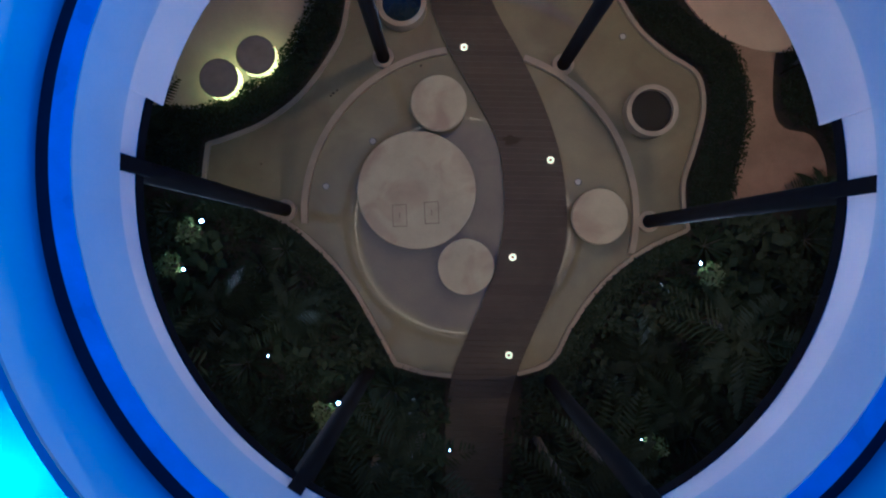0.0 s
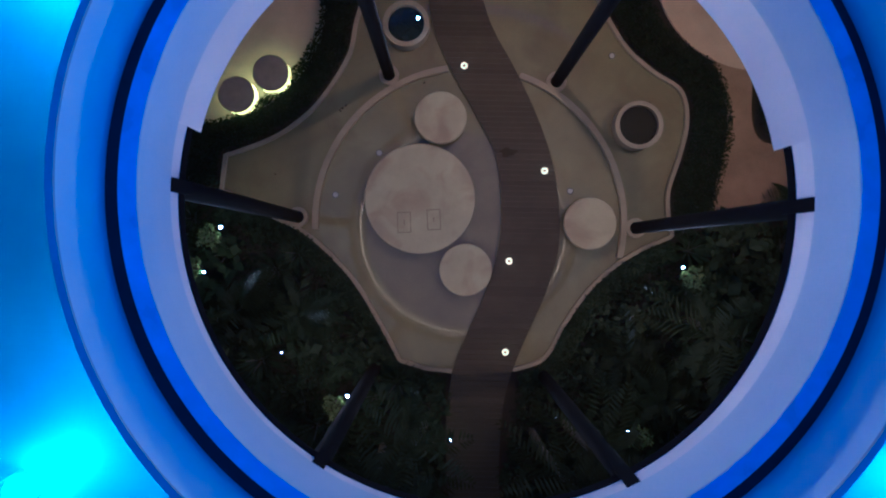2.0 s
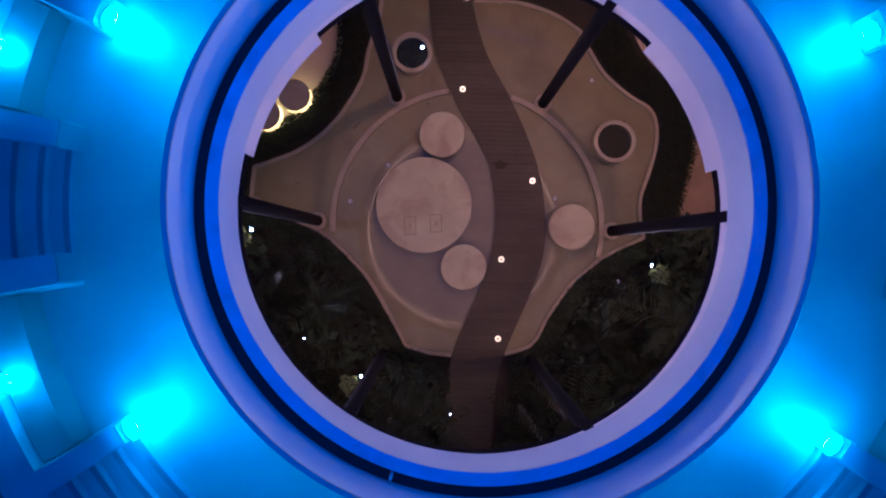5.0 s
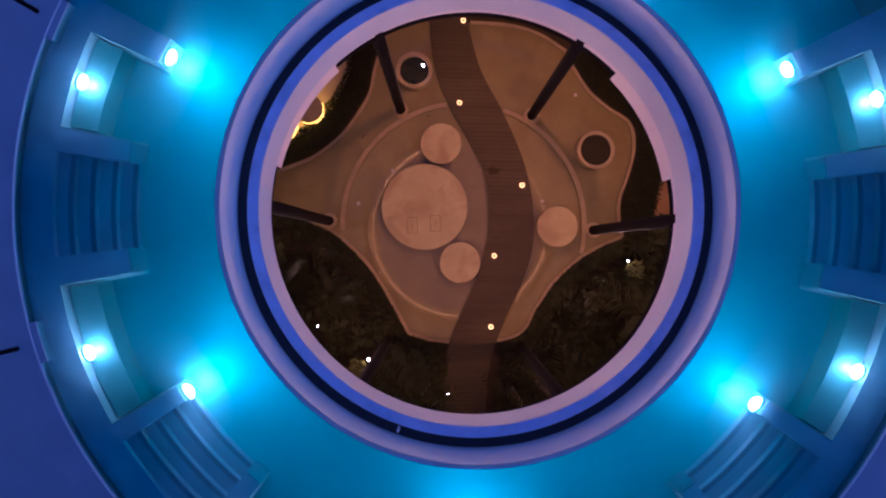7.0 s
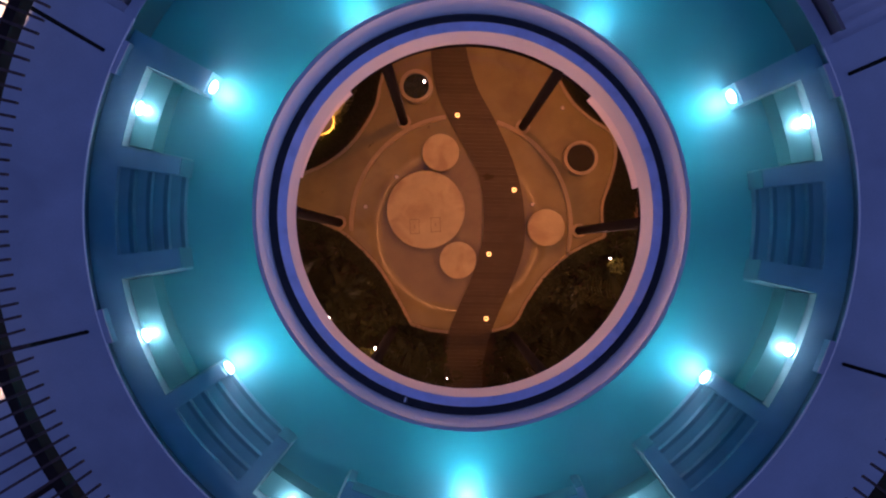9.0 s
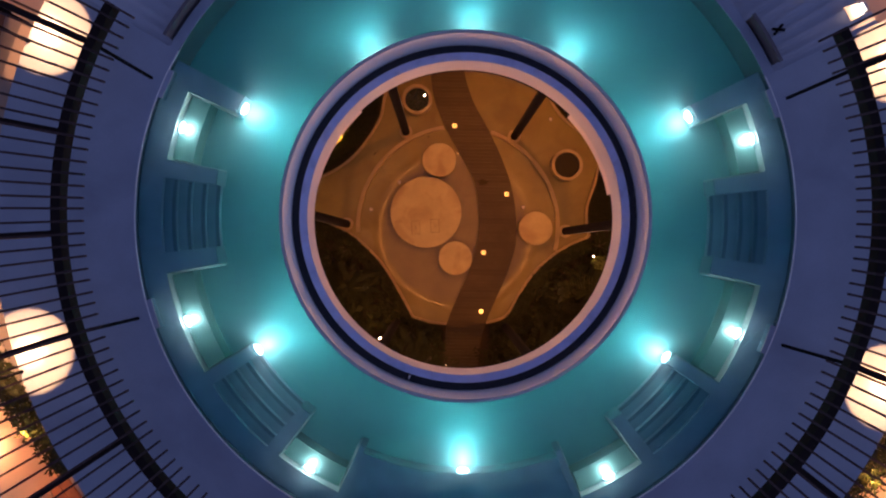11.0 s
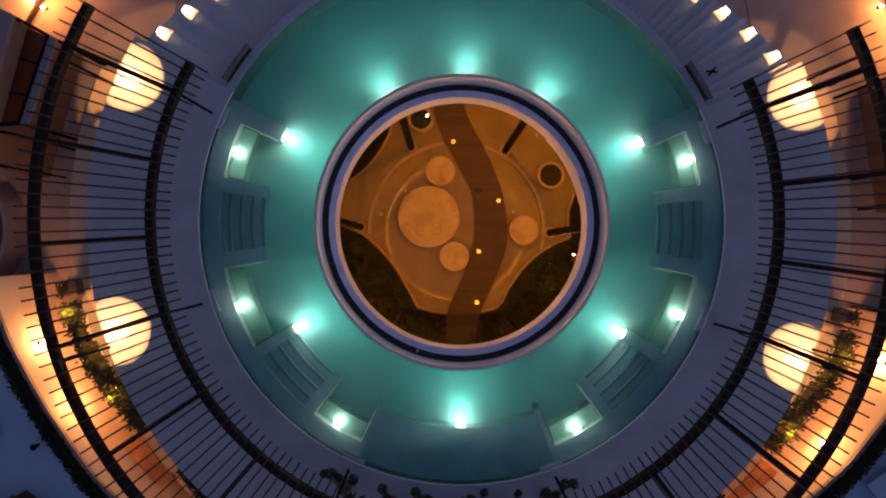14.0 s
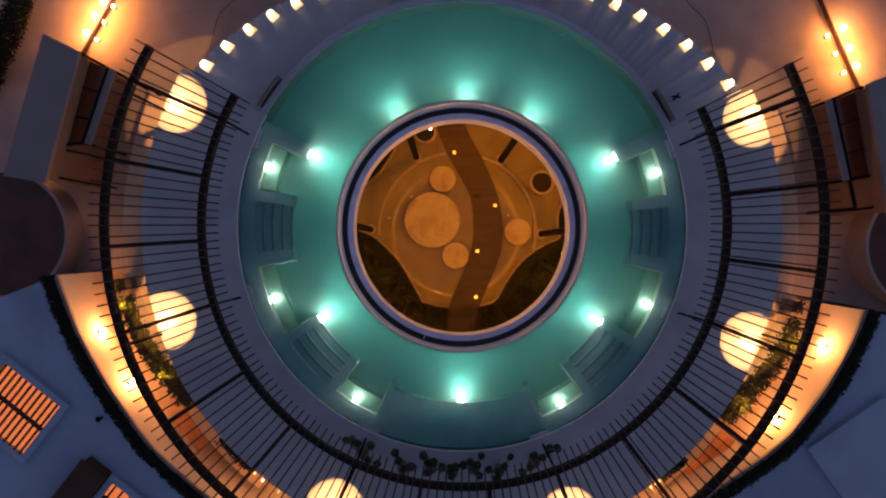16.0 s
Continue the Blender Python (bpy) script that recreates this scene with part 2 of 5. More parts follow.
M_DARK_WALL = surface("dark_tile", (0.05, 0.05, 0.06), 0.3, 0.2, 3.0, 40, 0.05)
M_GUTTER = surface("gutter_black", (0.032, 0.034, 0.040), 0.8, 0.3, 3.0, 40, 0.1)
M_POOL = surface("pool_plaster", (0.19, 0.52, 0.48), 0.55, 0.10, 0.6, 18, 0.05)
M_STEP = surface("pool_stone", (0.52, 0.54, 0.60), 0.6, 0.18, 1.5, 25, 0.1)
M_DECK = surface("deck_stone", (0.315, 0.375, 0.44), 0.7, 0.14, 0.8, 35, 0.12, stain=(0.26, 0.31, 0.37), stain_scale=0.5)
M_TERRACE = surface("terrace_stone", (0.35, 0.30, 0.275), 0.75, 0.2, 0.7, 30, 0.15, stain=(0.24, 0.22, 0.20), stain_scale=0.4)
M_WALKWAY = surface("walkway_stone", (0.50, 0.39, 0.28), 0.7, 0.16, 1.0, 30, 0.1)
M_ROOF = surface("roof_membrane", (0.24, 0.36, 0.50), 0.8, 0.10, 0.5, 20, 0.08, stain=(0.19, 0.28, 0.40), stain_scale=0.3)
# slats lighter than beams: sky light on the slat tops is put into the colour
M_WOOD = surface("pergola_wood", (0.060, 0.040, 0.036), 0.75, 0.35, 4.0, 60, 0.25, each=0.2, spec=0.15)
M_BEAM_WOOD = surface("shaded_beam_wood", (0.022, 0.014, 0.012), 0.75, 0.35, 4.0, 60, 0.25, spec=0.12)
M_LEAF = surface("leaf_green", (0.0194, 0.0274, 0.0161), 0.6, 0.4, 4.0, 30, 0.0, each=0.35, spec=0.10)
M_HEDGE = surface("hedge_green", (0.0122, 0.018, 0.0115), 0.8, 0.5, 5.0, 40, 0.0, spec=0.15)
# brighter leaf: the lamp light on nearby leaves is put into the colour
M_LIT_LEAF = surface("lit_leaf", (0.08, 0.115, 0.022), 0.5, 0.4, 6.0, 40, 0.0)
M_TRUNK = surface("palm_trunk", (0.06, 0.052, 0.04), 0.85, 0.3, 6.0, 30, 0.5)
M_BRICK = surface("terracotta", (0.52, 0.22, 0.08), 0.75, 0.25, 2.0, 30, 0.2, each=0.2)
M_DARK = surface("dark_roof", (0.072, 0.042, 0.034), 0.85, 0.25, 1.0, 30, 0.15, spec=0.12)
M_WATER = water_material()
M_TINT = tinted_glass()
M_GLASS_DARK = surface("dark_pond", (0.012, 0.016, 0.015), 0.12, 0.2, 2.0, 20, 0.02)
G_POOL = glow("pool_lens", (1.0, 0.75, 0.65), 17)
G_WARM = glow("warm_lens", (1.0, 0.72, 0.36), 40)
G_DOT = glow("deck_light_ring", (1.0, 0.42, 0.04), 1.5)
G_LED = glow("led_strip", (1.0, 0.36, 0.05), 19.0)
G_TABLE = glow("table_led", (1.0, 0.47, 0.002), 5.5)
G_GARDEN = glow("garden_bulb", (1.0, 0.66, 0.26), 70)
G_ROOM = glow("room_light_panel", (1.0, 0.27, 0.08), 0.62, (0.2, 0.09, 0.05))
M_BLUE_TILE = surface("blue_mosaic", (0.54, 0.62, 0.86), 0.3, 0.15, 3.0, 60, 0.1)
M_WALL_WARM = surface("cream_plaster", (0.58, 0.51, 0.45), 0.75, 0.10, 0.8, 25, 0.1)
M_POM = surface("topiary_green", (0.022, 0.034, 0.02), 0.7, 0.4, 6.0, 40, 0.0)
M_POT = surface("clay_pot", (0.12, 0.10, 0.09), 0.7, 0.25, 4.0, 40, 0.2)
M_CABIN = surface("cabin_roof", (0.20, 0.185, 0.195), 0.85, 0.14, 0.6, 20, 0.08)
G_STEP = glow("patch_and_bulb_glow", (1.0, 0.52, 0.12), 0.95)
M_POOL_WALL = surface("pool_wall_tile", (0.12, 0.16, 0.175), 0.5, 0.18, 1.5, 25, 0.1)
# darker tone for fronts that the pool lamps would light too brightly
M_DIMMED_FACE = surface("dimmed_pool_face", (0.24, 0.33, 0.34), 0.5, 0.18, 1.5, 25, 0.1)
M_TREAD = surface("pool_tread", (0.40, 0.43, 0.48), 0.6, 0.18, 1.5, 25, 0.1)
M_NICHE = surface("niche_plaster", (0.13, 0.32, 0.27), 0.55, 0.15, 1.0, 20, 0.05)
M_LINER = surface("niche_liner", (0.76, 0.80, 0.76), 0.5, 0.08, 1.0, 20, 0.05)
M_NICHE_EDGE = surface("lit_niche_edge", (0.46, 0.52, 0.48), 0.5, 0.15, 2.0, 20, 0.05)
M_CREST = surface("crest_tile", (0.43, 0.47, 0.47), 0.5, 0.15, 2.0, 30, 0.05)
M_CAP = surface("cap_steel", (0.274, 0.288, 0.31), 0.5, 0.15, 4.0, 40, 0.05)
M_HATCH = surface("hatch_joint", (0.137, 0.126, 0.0864), 0.7, 0.2, 4.0, 40, 0.1)
M_COPING = surface("coping_stone", (0.30, 0.26, 0.24), 0.75, 0.2, 2.0, 30, 0.15)
M_STAIR = surface("stair_stone", (0.42, 0.47, 0.52), 0.7, 0.12, 0.8, 35, 0.12)
M_STEEL_GREY = surface("grey_steel", (0.13, 0.12, 0.125), 0.6, 0.2, 2.0, 30, 0.05)
M_PAVILION = surface("brown_roof_felt", (0.115, 0.066, 0.055), 0.85, 0.25, 1.2, 30, 0.2, spec=0.12)
M_STEP_SHADE = surface("step_shade", (0.22, 0.25, 0.28), 0.5, 0.15, 2.0, 30, 0.05)
M_BROWN = surface("brown_plaster", (0.19, 0.115, 0.08), 0.8, 0.15, 1.0, 25, 0.1)

# ---- ground and courtyard ----
bm = bmesh.new()
box(bm, -400, 400, -400, 400, -0.5, 0.0)
structure("ground", bm, M_SOIL, "dark planted soil of the courtyard and beyond", "ground")

KERB_LEFT = smooth_line([(-2.54, 6.9), (-2.62, 6.13), (-2.9, 5.12), (-3.1, 4.18), (-3.88, 2.96), (-4.8, 2.2), (-5.72, 1.79), (-6.15, 1.65)])
KERB_LEFT += smooth_line([(-6.24, 0.78), (-4.96, 0.13), (-3.95, -0.38), (-2.86, -1.43), (-2.1, -2.62), (-1.62, -3.47)])
KERB_LEFT += [(-0.95, -3.66), (-0.3, -3.72)]
KERB_RIGHT = smooth_line([(0.15, 6.64), (1.39, 6.58), (2.4, 6.3), (3.24, 5.8)])
KERB_RIGHT += smooth_line([(3.4, 5.45), (3.97, 4.57), (4.65, 3.98), (5.37, 3.5), (5.54, 2.72), (5.35, 1.79), (5.1, 0.98), (5.11, 0.31), (5.22, -0.15)])
KERB_RIGHT += smooth_line([(5.15, -0.22), (4.06, -0.77), (3.14, -1.59), (2.49, -2.53), (2.04, -3.34), (1.25, -3.65)])
PATIO = KERB_LEFT + KERB_RIGHT[::-1]
bm = bmesh.new()
prism(bm, PATIO, -0.2, 0.04)
structure("pavement_patio", bm, M_PATIO, "stained tan concrete courtyard floor", "pavement")
for i, line in enumerate((KERB_LEFT, KERB_RIGHT)):
    bm = bmesh.new()
    strip(bm, line, 0.1, -0.1, 0.13)
    structure("kerb_%d" % (i + 1), bm, M_KERB, "narrow pale concrete kerb round the courtyard floor", "kerb")

# low ring kerb broken by the boardwalk
for i, (a0, a1) in enumerate(((99, 184), (-12.5, 72))):
    bm = bmesh.new()
    sector(bm, 3.835, 3.985, a0, a1, 0.0, 0.15, 2, (0.07, 0.09))
    structure("kerb_ring_%d" % (i + 1), bm, M_KERB, "curved pale concrete ring kerb on the courtyard floor", "kerb")
# further paving
for name, c, r in (("pavement_round_west", (-6.8, 5.6), 3.12), ("pavement_round_east", (7.3, 6.7), 2.62)):
    bm = bmesh.new()
    disc(bm, r, -0.1, 0.05, c, 96)
    structure(name, bm, surface(name, (0.37, 0.305, 0.19), 0.7, 0.14, 1.0, 25, 0.1, stain=(0.28, 0.23, 0.145), stain_scale=0.6), "pale round terrace of smooth concrete", "pavement")
bm = bmesh.new()
prism(bm, smooth_line([(7.3, 4.3), (7.21, 3.6), (7.23, 2.75), (7.48, 2.29), (8.15, 2.1), (8.49, 1.44), (8.5, 0.45)]) + smooth_line([(6.17, 0.40), (6.42, 1.54), (6.61, 2.61), (6.5, 3.5), (6.2, 4.3)]), -0.1, 0.035)
structure("pavement_path", bm, surface("earth_path", (0.18, 0.13, 0.0684), 0.85, 0.25, 1.3, 25, 0.3, stain=(0.13, 0.09, 0.0504)), "brown compacted earth path", "path")

# boardwalk bearers
BW_LEFT = smooth_line([(-1.7, 9.5), (-1.5, 8.0), (-1.2, 6.7), (-0.98, 5.14), (-0.49, 3.95), (0.27, 2.62), (0.72, 1.7), (0.88, 0.37), (0.79, -0.7), (0.48, -1.77), (0.03, -2.84), (-0.28, -3.71), (-0.42, -4.97), (-0.35, -6.59), (-0.1, -8.4)], 8)
BW_RIGHT = smooth_line([(-0.5, 9.5), (-0.2, 8.0), (0.05, 6.7), (0.49, 5.17), (1.18, 3.91), (1.73, 2.78), (2.15, 1.59), (2.34, 0.39), (2.32, -0.67), (2.01, -1.74), (1.56, -2.81), (1.24, -3.65), (1.0, -4.68), (0.95, -6.57), (1.2, -8.4)], 8)


def at_y(line, y):
    for (x0, y0), (x1, y1) in zip(line, line[1:]):
        if (y0 - y) * (y1 - y) <= 0 and y0 != y1:
            return x0 + (x1 - x0) * (y - y0) / (y1 - y0)
    return line[-1][0]


bm = bmesh.new()
prism(bm, [(x + 0.03, y) for x, y in BW_LEFT] + [(x - 0.03, y) for x, y in BW_RIGHT[::-1]], 0.0, 0.1)
boardwalk = structure("floor_boardwalk", bm, M_DARK, "winding boardwalk of dark brown timber planks", "boardwalk")

# round platforms
def platform(name, c, r, h, label, category, group=""):
    ob = thing(name, label, category, (*c, 0.04), 0, group)
    bm = bmesh.new()
    disc(bm, r - 0.09, 0.0, h - 0.09, (0, 0), 64)
    part("plinth", bm, M_DARK_WALL, ob, "recessed dark plinth")
    bm = bmesh.new()
    disc(bm, r, h - 0.09, h, (0, 0), 96, 0.018)
    part("top", bm, M_WHITE_STONE, ob)
    return ob


big = platform("round_platform", (-1.19, 0.62), 1.38, 0.28, "large round pale stone platform with two floor hatches", "platform")
for n, (hx, hy, turn) in enumerate(((-0.38, -0.60, 3), (0.36, -0.52, 4))):
    m = pose(hx, hy, 0.28, 0, 0, turn)
    bm = bmesh.new()
    for x0, x1, y0, y1 in ((-0.17, 0.17, 0.24, 0.26), (-0.17, 0.17, -0.26, -0.24), (-0.17, -0.15, -0.24, 0.24), (0.15, 0.17, -0.24, 0.24)):
        box(bm, x0, x1, y0, y1, 0.001, 0.007, m)
    rim = part("hatch", bm, M_HATCH, big, "floor hatch with a dark joint")
    bm = bmesh.new()
    box(bm, -0.145, 0.145, -0.235, 0.235, 0.001, 0.005, m)
    part("hatch_lid", bm, M_WHITE_STONE, rim)
    bm = bmesh.new()
    box(bm, -0.012, 0.012, -0.06, 0.06, 0.005, 0.012, m)
    part("handle", bm, M_HATCH, rim)
for c in ((-0.71, 2.66), (-0.01, -1.14), (3.08, 0.08)):
    platform("stone_stool", c, 0.655, 0.30, "round pale stone stool on the courtyard floor", "stool", "round stone stools")

# round planters
def ring_planter(name, c, r, inner, label, category, fill, fill_label):
    ob = thing(name, label, category, (*c, 0.04))
    bm = bmesh.new()
    sector(bm, inner, r, 0, 360, 0.0, 0.36, 6)
    part("rim", bm, M_KERB, ob, "pale concrete ring wall")
    bm = bmesh.new()
    disc(bm, inner - 0.002, 0.0, 0.22, (0, 0), 48)
    part("fill", bm, fill, ob, fill_label)
    return ob


ring_planter("round_planter", (4.24, 2.56), 0.60, 0.49, "round concrete planter filled with dark soil", "planter", M_BLACK_SOIL, "bare dark soil")
ring_planter("round_basin", (-1.62, 4.98), 0.58, 0.46, "round concrete basin with dark water and a lit bulb", "basin", M_GLASS_DARK, "dark still water")

# glowing tables
for c in ((-5.78, 3.10), (-4.94, 3.65)):
    ob = thing("round_table", "round stone table with a warm light line under its rim", "table", (*c, 0.05), 0, "glowing round tables")
    bm = bmesh.new()
    disc(bm, 0.33, 0.0, 0.40, (0, 0), 48)
    part("base", bm, M_PATIO, ob)
    bm = bmesh.new()
    disc(bm, 0.45, 0.40, 0.47, (0, 0), 64, 0.012)
    part("tabletop", bm, surface("table_stone", (0.20, 0.18, 0.135), 0.6, 0.2, 4.0, 40, 0.1), ob)
    # glow of the rim light drawn as a band, its height fitted to the camera's view
    bm = bmesh.new()
    sector(bm, 0.415, 0.44, 0, 360, 0.10, 0.398, 8)
    part("halo_band", bm, G_TABLE, ob, "tall glowing band that draws the halo beside the table")

# ---- columns and the ring over the court ----
COLUMN_AZ = (0, 59, 118.5, 178.5, -121.5, -62)
for az in COLUMN_AZ:
    x, y = xy(4.28, az)
    ob = thing("column", "slender black round steel column on a pale collar", "column", (x, y, 0.0), az, "ring columns")
    bm = bmesh.new()
    rod(bm, (0, 0, 0.04), (0, 0, 7.3), 0.15, 0.145, 24)
    part("shaft", bm, M_COLUMN, ob, smooth=False)
    if az > -60:
        bm = bmesh.new()
        sector(bm, 0.155, 0.25, 0, 360, 0.0, 0.16, 10)
        part("collar", bm, M_KERB, ob, "pale concrete collar")
    bm = bmesh.new()
    box(bm, -0.24, -0.165, -0.09, 0.09, 7.2, 8.30, None, 0.01)
    part("clip", bm, M_COLUMN, ob, "black steel bracket")

# ring: overflow wall, gutter, curb and lower beam
bm = bmesh.new()
sector(bm, 4.235, 4.311, 0, 360, 8.995, 9.82, 1.5, top=4.25)
structure("wall_overflow", bm, M_WHITE, "white ring wall over which the pool spills", "wall")
bm = bmesh.new()
sector(bm, 4.246, 4.32, 0, 360, 9.824, 9.86, 1.5)
structure("trim_overflow", bm, M_CREST, "grey tiled crest of the overflow wall", "trim")
bm = bmesh.new()
sector(bm, 4.022, 4.311, 0, 360, 8.4, 8.99, 2)
structure("floor_gutter", bm, M_GUTTER, "black gutter channel behind the ring curb", "gutter")
bm = bmesh.new()
sector(bm, 3.82, 4.02, 0, 360, 8.34, 9.13, 1.5)
structure("wall_curb", bm, M_CURB, "white ring curb round the opening", "wall")
bm = bmesh.new()
sector(bm, 3.824, 4.016, 0, 360, 9.134, 9.15, 1.5)
structure("trim_curb", bm, M_BLUE_TILE, "blue mosaic coping on the ring curb", "trim")
light_ring = thing("ring_light", "thin warm light strip with an added screening lip under the ring curb", "light strip")
bm = bmesh.new()
sector(bm, 3.992, 4.008, 0, 360, 8.318, 8.33, 3)
part("strip", bm, G_LED, light_ring, "glowing warm light strip")
# unseen lip, added to limit where the strip's light falls
bm = bmesh.new()
sector(bm, 3.968, 3.974, 0, 360, 8.285, 8.338, 3)
part("screening_lip", bm, M_STEEL_GREY, light_ring)
for i, (a0, a1) in enumerate(((11.4, 45.7), (133.6, 167.2))):
    bm = bmesh.new()
    sector(bm, 4.09, 4.117, a0, a1, 7.06, 8.336, 1.5)
    structure("wall_panel_%d" % (i + 1), bm, M_BEAM, "white curved panel inside the lower ring beam", "wall")
bm = bmesh.new()
sector(bm, 4.12, 4.40, 0, 360, 7.44, 8.40, 2)
structure("wall_lower_beam", bm, M_BEAM, "white lower ring beam", "wall")
bm = bmesh.new()
sector(bm, 4.10, 4.26, 0, 360, 7.28, 7.44, 2)
structure("trim_ring", bm, M_COLUMN, "black steel ring under the lower beam", "trim")
bm = bmesh.new()
sector(bm, 4.26, 7.71, 0, 360, 7.30, 7.437, 3)
sector(bm, 7.71, 10.99, -207.5, 27.5, 7.30, 7.437, 3)
structure("ceiling_court", bm, M_WHITE, "white soffit over the courtyard", "ceiling")

# ---- pool ----
bm = bmesh.new()
sector(bm, 4.312, 7.72, 0, 360, 8.45, 8.95, 2)
structure("floor_pool", bm, M_POOL, "pale plastered floor of the ring pool", "pool floor")
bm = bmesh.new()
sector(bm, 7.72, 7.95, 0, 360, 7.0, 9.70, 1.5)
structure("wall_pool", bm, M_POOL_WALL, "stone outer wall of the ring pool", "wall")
bm = bmesh.new()
sector(bm, 4.312, 4.34, 0, 360, 8.9, 9.80, 1.5)
structure("wall_pool_inner", bm, M_POOL, "pale inner wall of the ring pool", "wall")


def both(a0, a1):
    """An azimuth range on the east side and its mirror on the west side."""
    return ((min(a0, a1), max(a0, a1)), (180 - max(a0, a1), 180 - min(a0, a1)))


NICHES = ((9.5, 23.4), (-32.2, -11.7), (-66.6, -53.0))
STEPS = ((-8.0, 6.3), (-50.3, -34.8))
# shelf round the rim and the bodies between the niches
n = 0
for a0, a1 in ((-112.2, -67.8),):
    bm = bmesh.new()
    sector(bm, 6.15, 7.715, a0, a1, 8.9, 9.40, 2)
    structure("pool_bench", bm, M_STEP, "broad submerged stone bench in the pool", "pool bench")
    # plate added over the bench front, its shade put into the colour
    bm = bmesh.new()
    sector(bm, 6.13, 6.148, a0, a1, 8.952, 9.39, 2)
    structure("trim_pool_bench", bm, M_DIMMED_FACE, "added darker plate that dims the lamp-lit bench front", "trim")
for lo, hi in ((-67.8, 27.5),):
    for a0, a1 in both(lo, hi):
        bm = bmesh.new()
        sector(bm, 7.18, 7.715, a0, a1, 8.9, 9.56, 2)
        n += 1
        structure("pool_ledge_%d" % n, bm, M_STEP, "submerged stone ledge along the pool edge", "pool ledge")
SOLID = ((23.4, 27.5), (6.3, 9.5), (-11.7, -8.0), (-34.8, -32.2), (-53.0, -50.3), (-67.8, -66.6))
for lo, hi in SOLID:
    for a0, a1 in both(lo, hi):
        bm = bmesh.new()
        sector(bm, 5.95, 7.18, a0, a1, 8.9, 9.56, 2)
        n += 1
        structure("pool_wall_%d" % n, bm, M_STEP, "submerged stone wall between pool seats", "pool wall")
        # front plate added so this face stays as dim as the pool round it
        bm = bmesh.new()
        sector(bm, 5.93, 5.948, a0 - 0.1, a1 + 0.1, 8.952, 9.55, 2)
        structure("trim_pool_wall_%d" % n, bm, M_DIMMED_FACE, "added darker plate that dims the lamp-lit wall front", "trim")
for lo, hi in NICHES:
    for a0, a1 in both(lo, hi):
        ob = thing("pool_niche", "submerged seat niche in the pool with a bright lamp", "pool niche", (0, 0, 0), 0, "pool seat niches")
        bm = bmesh.new()
        sector(bm, 6.62, 7.10, a0 + 0.6, a1 - 0.6, 8.9, 9.43, 2)
        part("seat", bm, M_NICHE, ob)
        # back and sides are shaped and toned to show the niche's lit edges as lines
        bm = bmesh.new()
        sector(bm, 7.10, 7.178, a0 + 0.3, a1 - 0.3, 9.2, 9.575, 2, top=7.160)
        part("back", bm, M_NICHE_EDGE, ob, "pale back sloped to draw the lamp-lit edge line")
        for a, s_ in ((a0, 1), (a1, -1)):
            bm = bmesh.new()
            rows = []
            for r in (5.96, 7.176):
                rows.append([bm.verts.new((*xy(r, a + s_ * w), z)) for w, z in ((0.02, 8.951), (0.62, 8.951), (0.22, 9.575), (0.02, 9.575))])
            for k in range(4):
                bm.faces.new((rows[0][k], rows[0][(k + 1) % 4], rows[1][(k + 1) % 4], rows[1][k]))
            bm.faces.new(rows[0])
            bm.faces.new(rows[1][::-1])
            bmesh.ops.recalc_face_normals(bm, faces=bm.faces[:])
            part("side", bm, M_NICHE_EDGE, ob, "pale side sloped to draw the lamp-lit edge line")
for lo, hi in STEPS:
    for a0, a1 in both(lo, hi):
        ob = thing("pool_steps", "flight of submerged stone steps into the pool", "steps", (0, 0, 0), 0, "pool steps")
        for k in range(4):
            bm = bmesh.new()
            sector(bm, 7.18 - 0.30 * (k + 1), 7.18 - 0.30 * k, a0, a1, 8.9, 9.46 - 0.12 * k, 2)
            part("step", bm, M_TREAD, ob)
            # added dark strip: the shading that sets off each step, as colour
            bm = bmesh.new()
            sector(bm, 7.184 - 0.30 * (k + 1), 7.27 - 0.30 * (k + 1), a0 + 0.1, a1 - 0.1, 9.463 - 0.12 * k, 9.468 - 0.12 * k, 2)
            part("shade_strip", bm, M_STEP_SHADE, ob, "dark strip painting the shade between the steps")
bm = bmesh.new()
n_ring = 180
inner = [bm.verts.new((*xy(4.335, 360 * i / n_ring), 9.72)) for i in range(n_ring)]
outer = [bm.verts.new((*xy(7.72, 360 * i / n_ring), 9.72)) for i in range(n_ring)]
for i in range(n_ring):
    bm.faces.new((inner[i], outer[i], outer[(i + 1) % n_ring], inner[(i + 1) % n_ring]))
structure("water_pool", bm, M_WATER, "clear still water of the ring pool", "water")

# pool lamps
def pool_lamp(r, az, z, towards, power, size, glow_share, beam=True, glow_drop=0.08):
    x, y = xy(r, az)
    ob = thing("pool_light", "round underwater lamp shining into the pool", "pool light", (x, y, z), az, "underwater pool lights")
    bm = bmesh.new()
    s_ = 1 if towards > r else -1
    rod(bm, (-0.03 * s_, 0, 0), (0.015 * s_, 0, 0), size + 0.025, size + 0.02, 24)
    part("bezel", bm, M_WHITE, ob)
    bm = bmesh.new()
    made = bmesh.ops.create_uvsphere(bm, u_segments=20, v_segments=12, radius=size)
    for v in made["verts"]:
        v.co.x = v.co.x * 0.5 + 0.1 * size * s_
    part("lens", bm, G_POOL, ob, "bright domed white lens")
    front = (*xy(r + (0.6 * size + 0.06) * s_, az), z + 0.10)
    lamp("pool_glow", "POINT", (front[0], front[1], z - glow_drop), power * glow_share, POOL_NEAR, None, 0.06)
    if beam:
        tx, ty = xy(towards, az)
        lamp("pool_beam", "SPOT", front, power, POOL_COLOUR, (tx, ty, z + 0.36), 0.08, 165, 1.0)


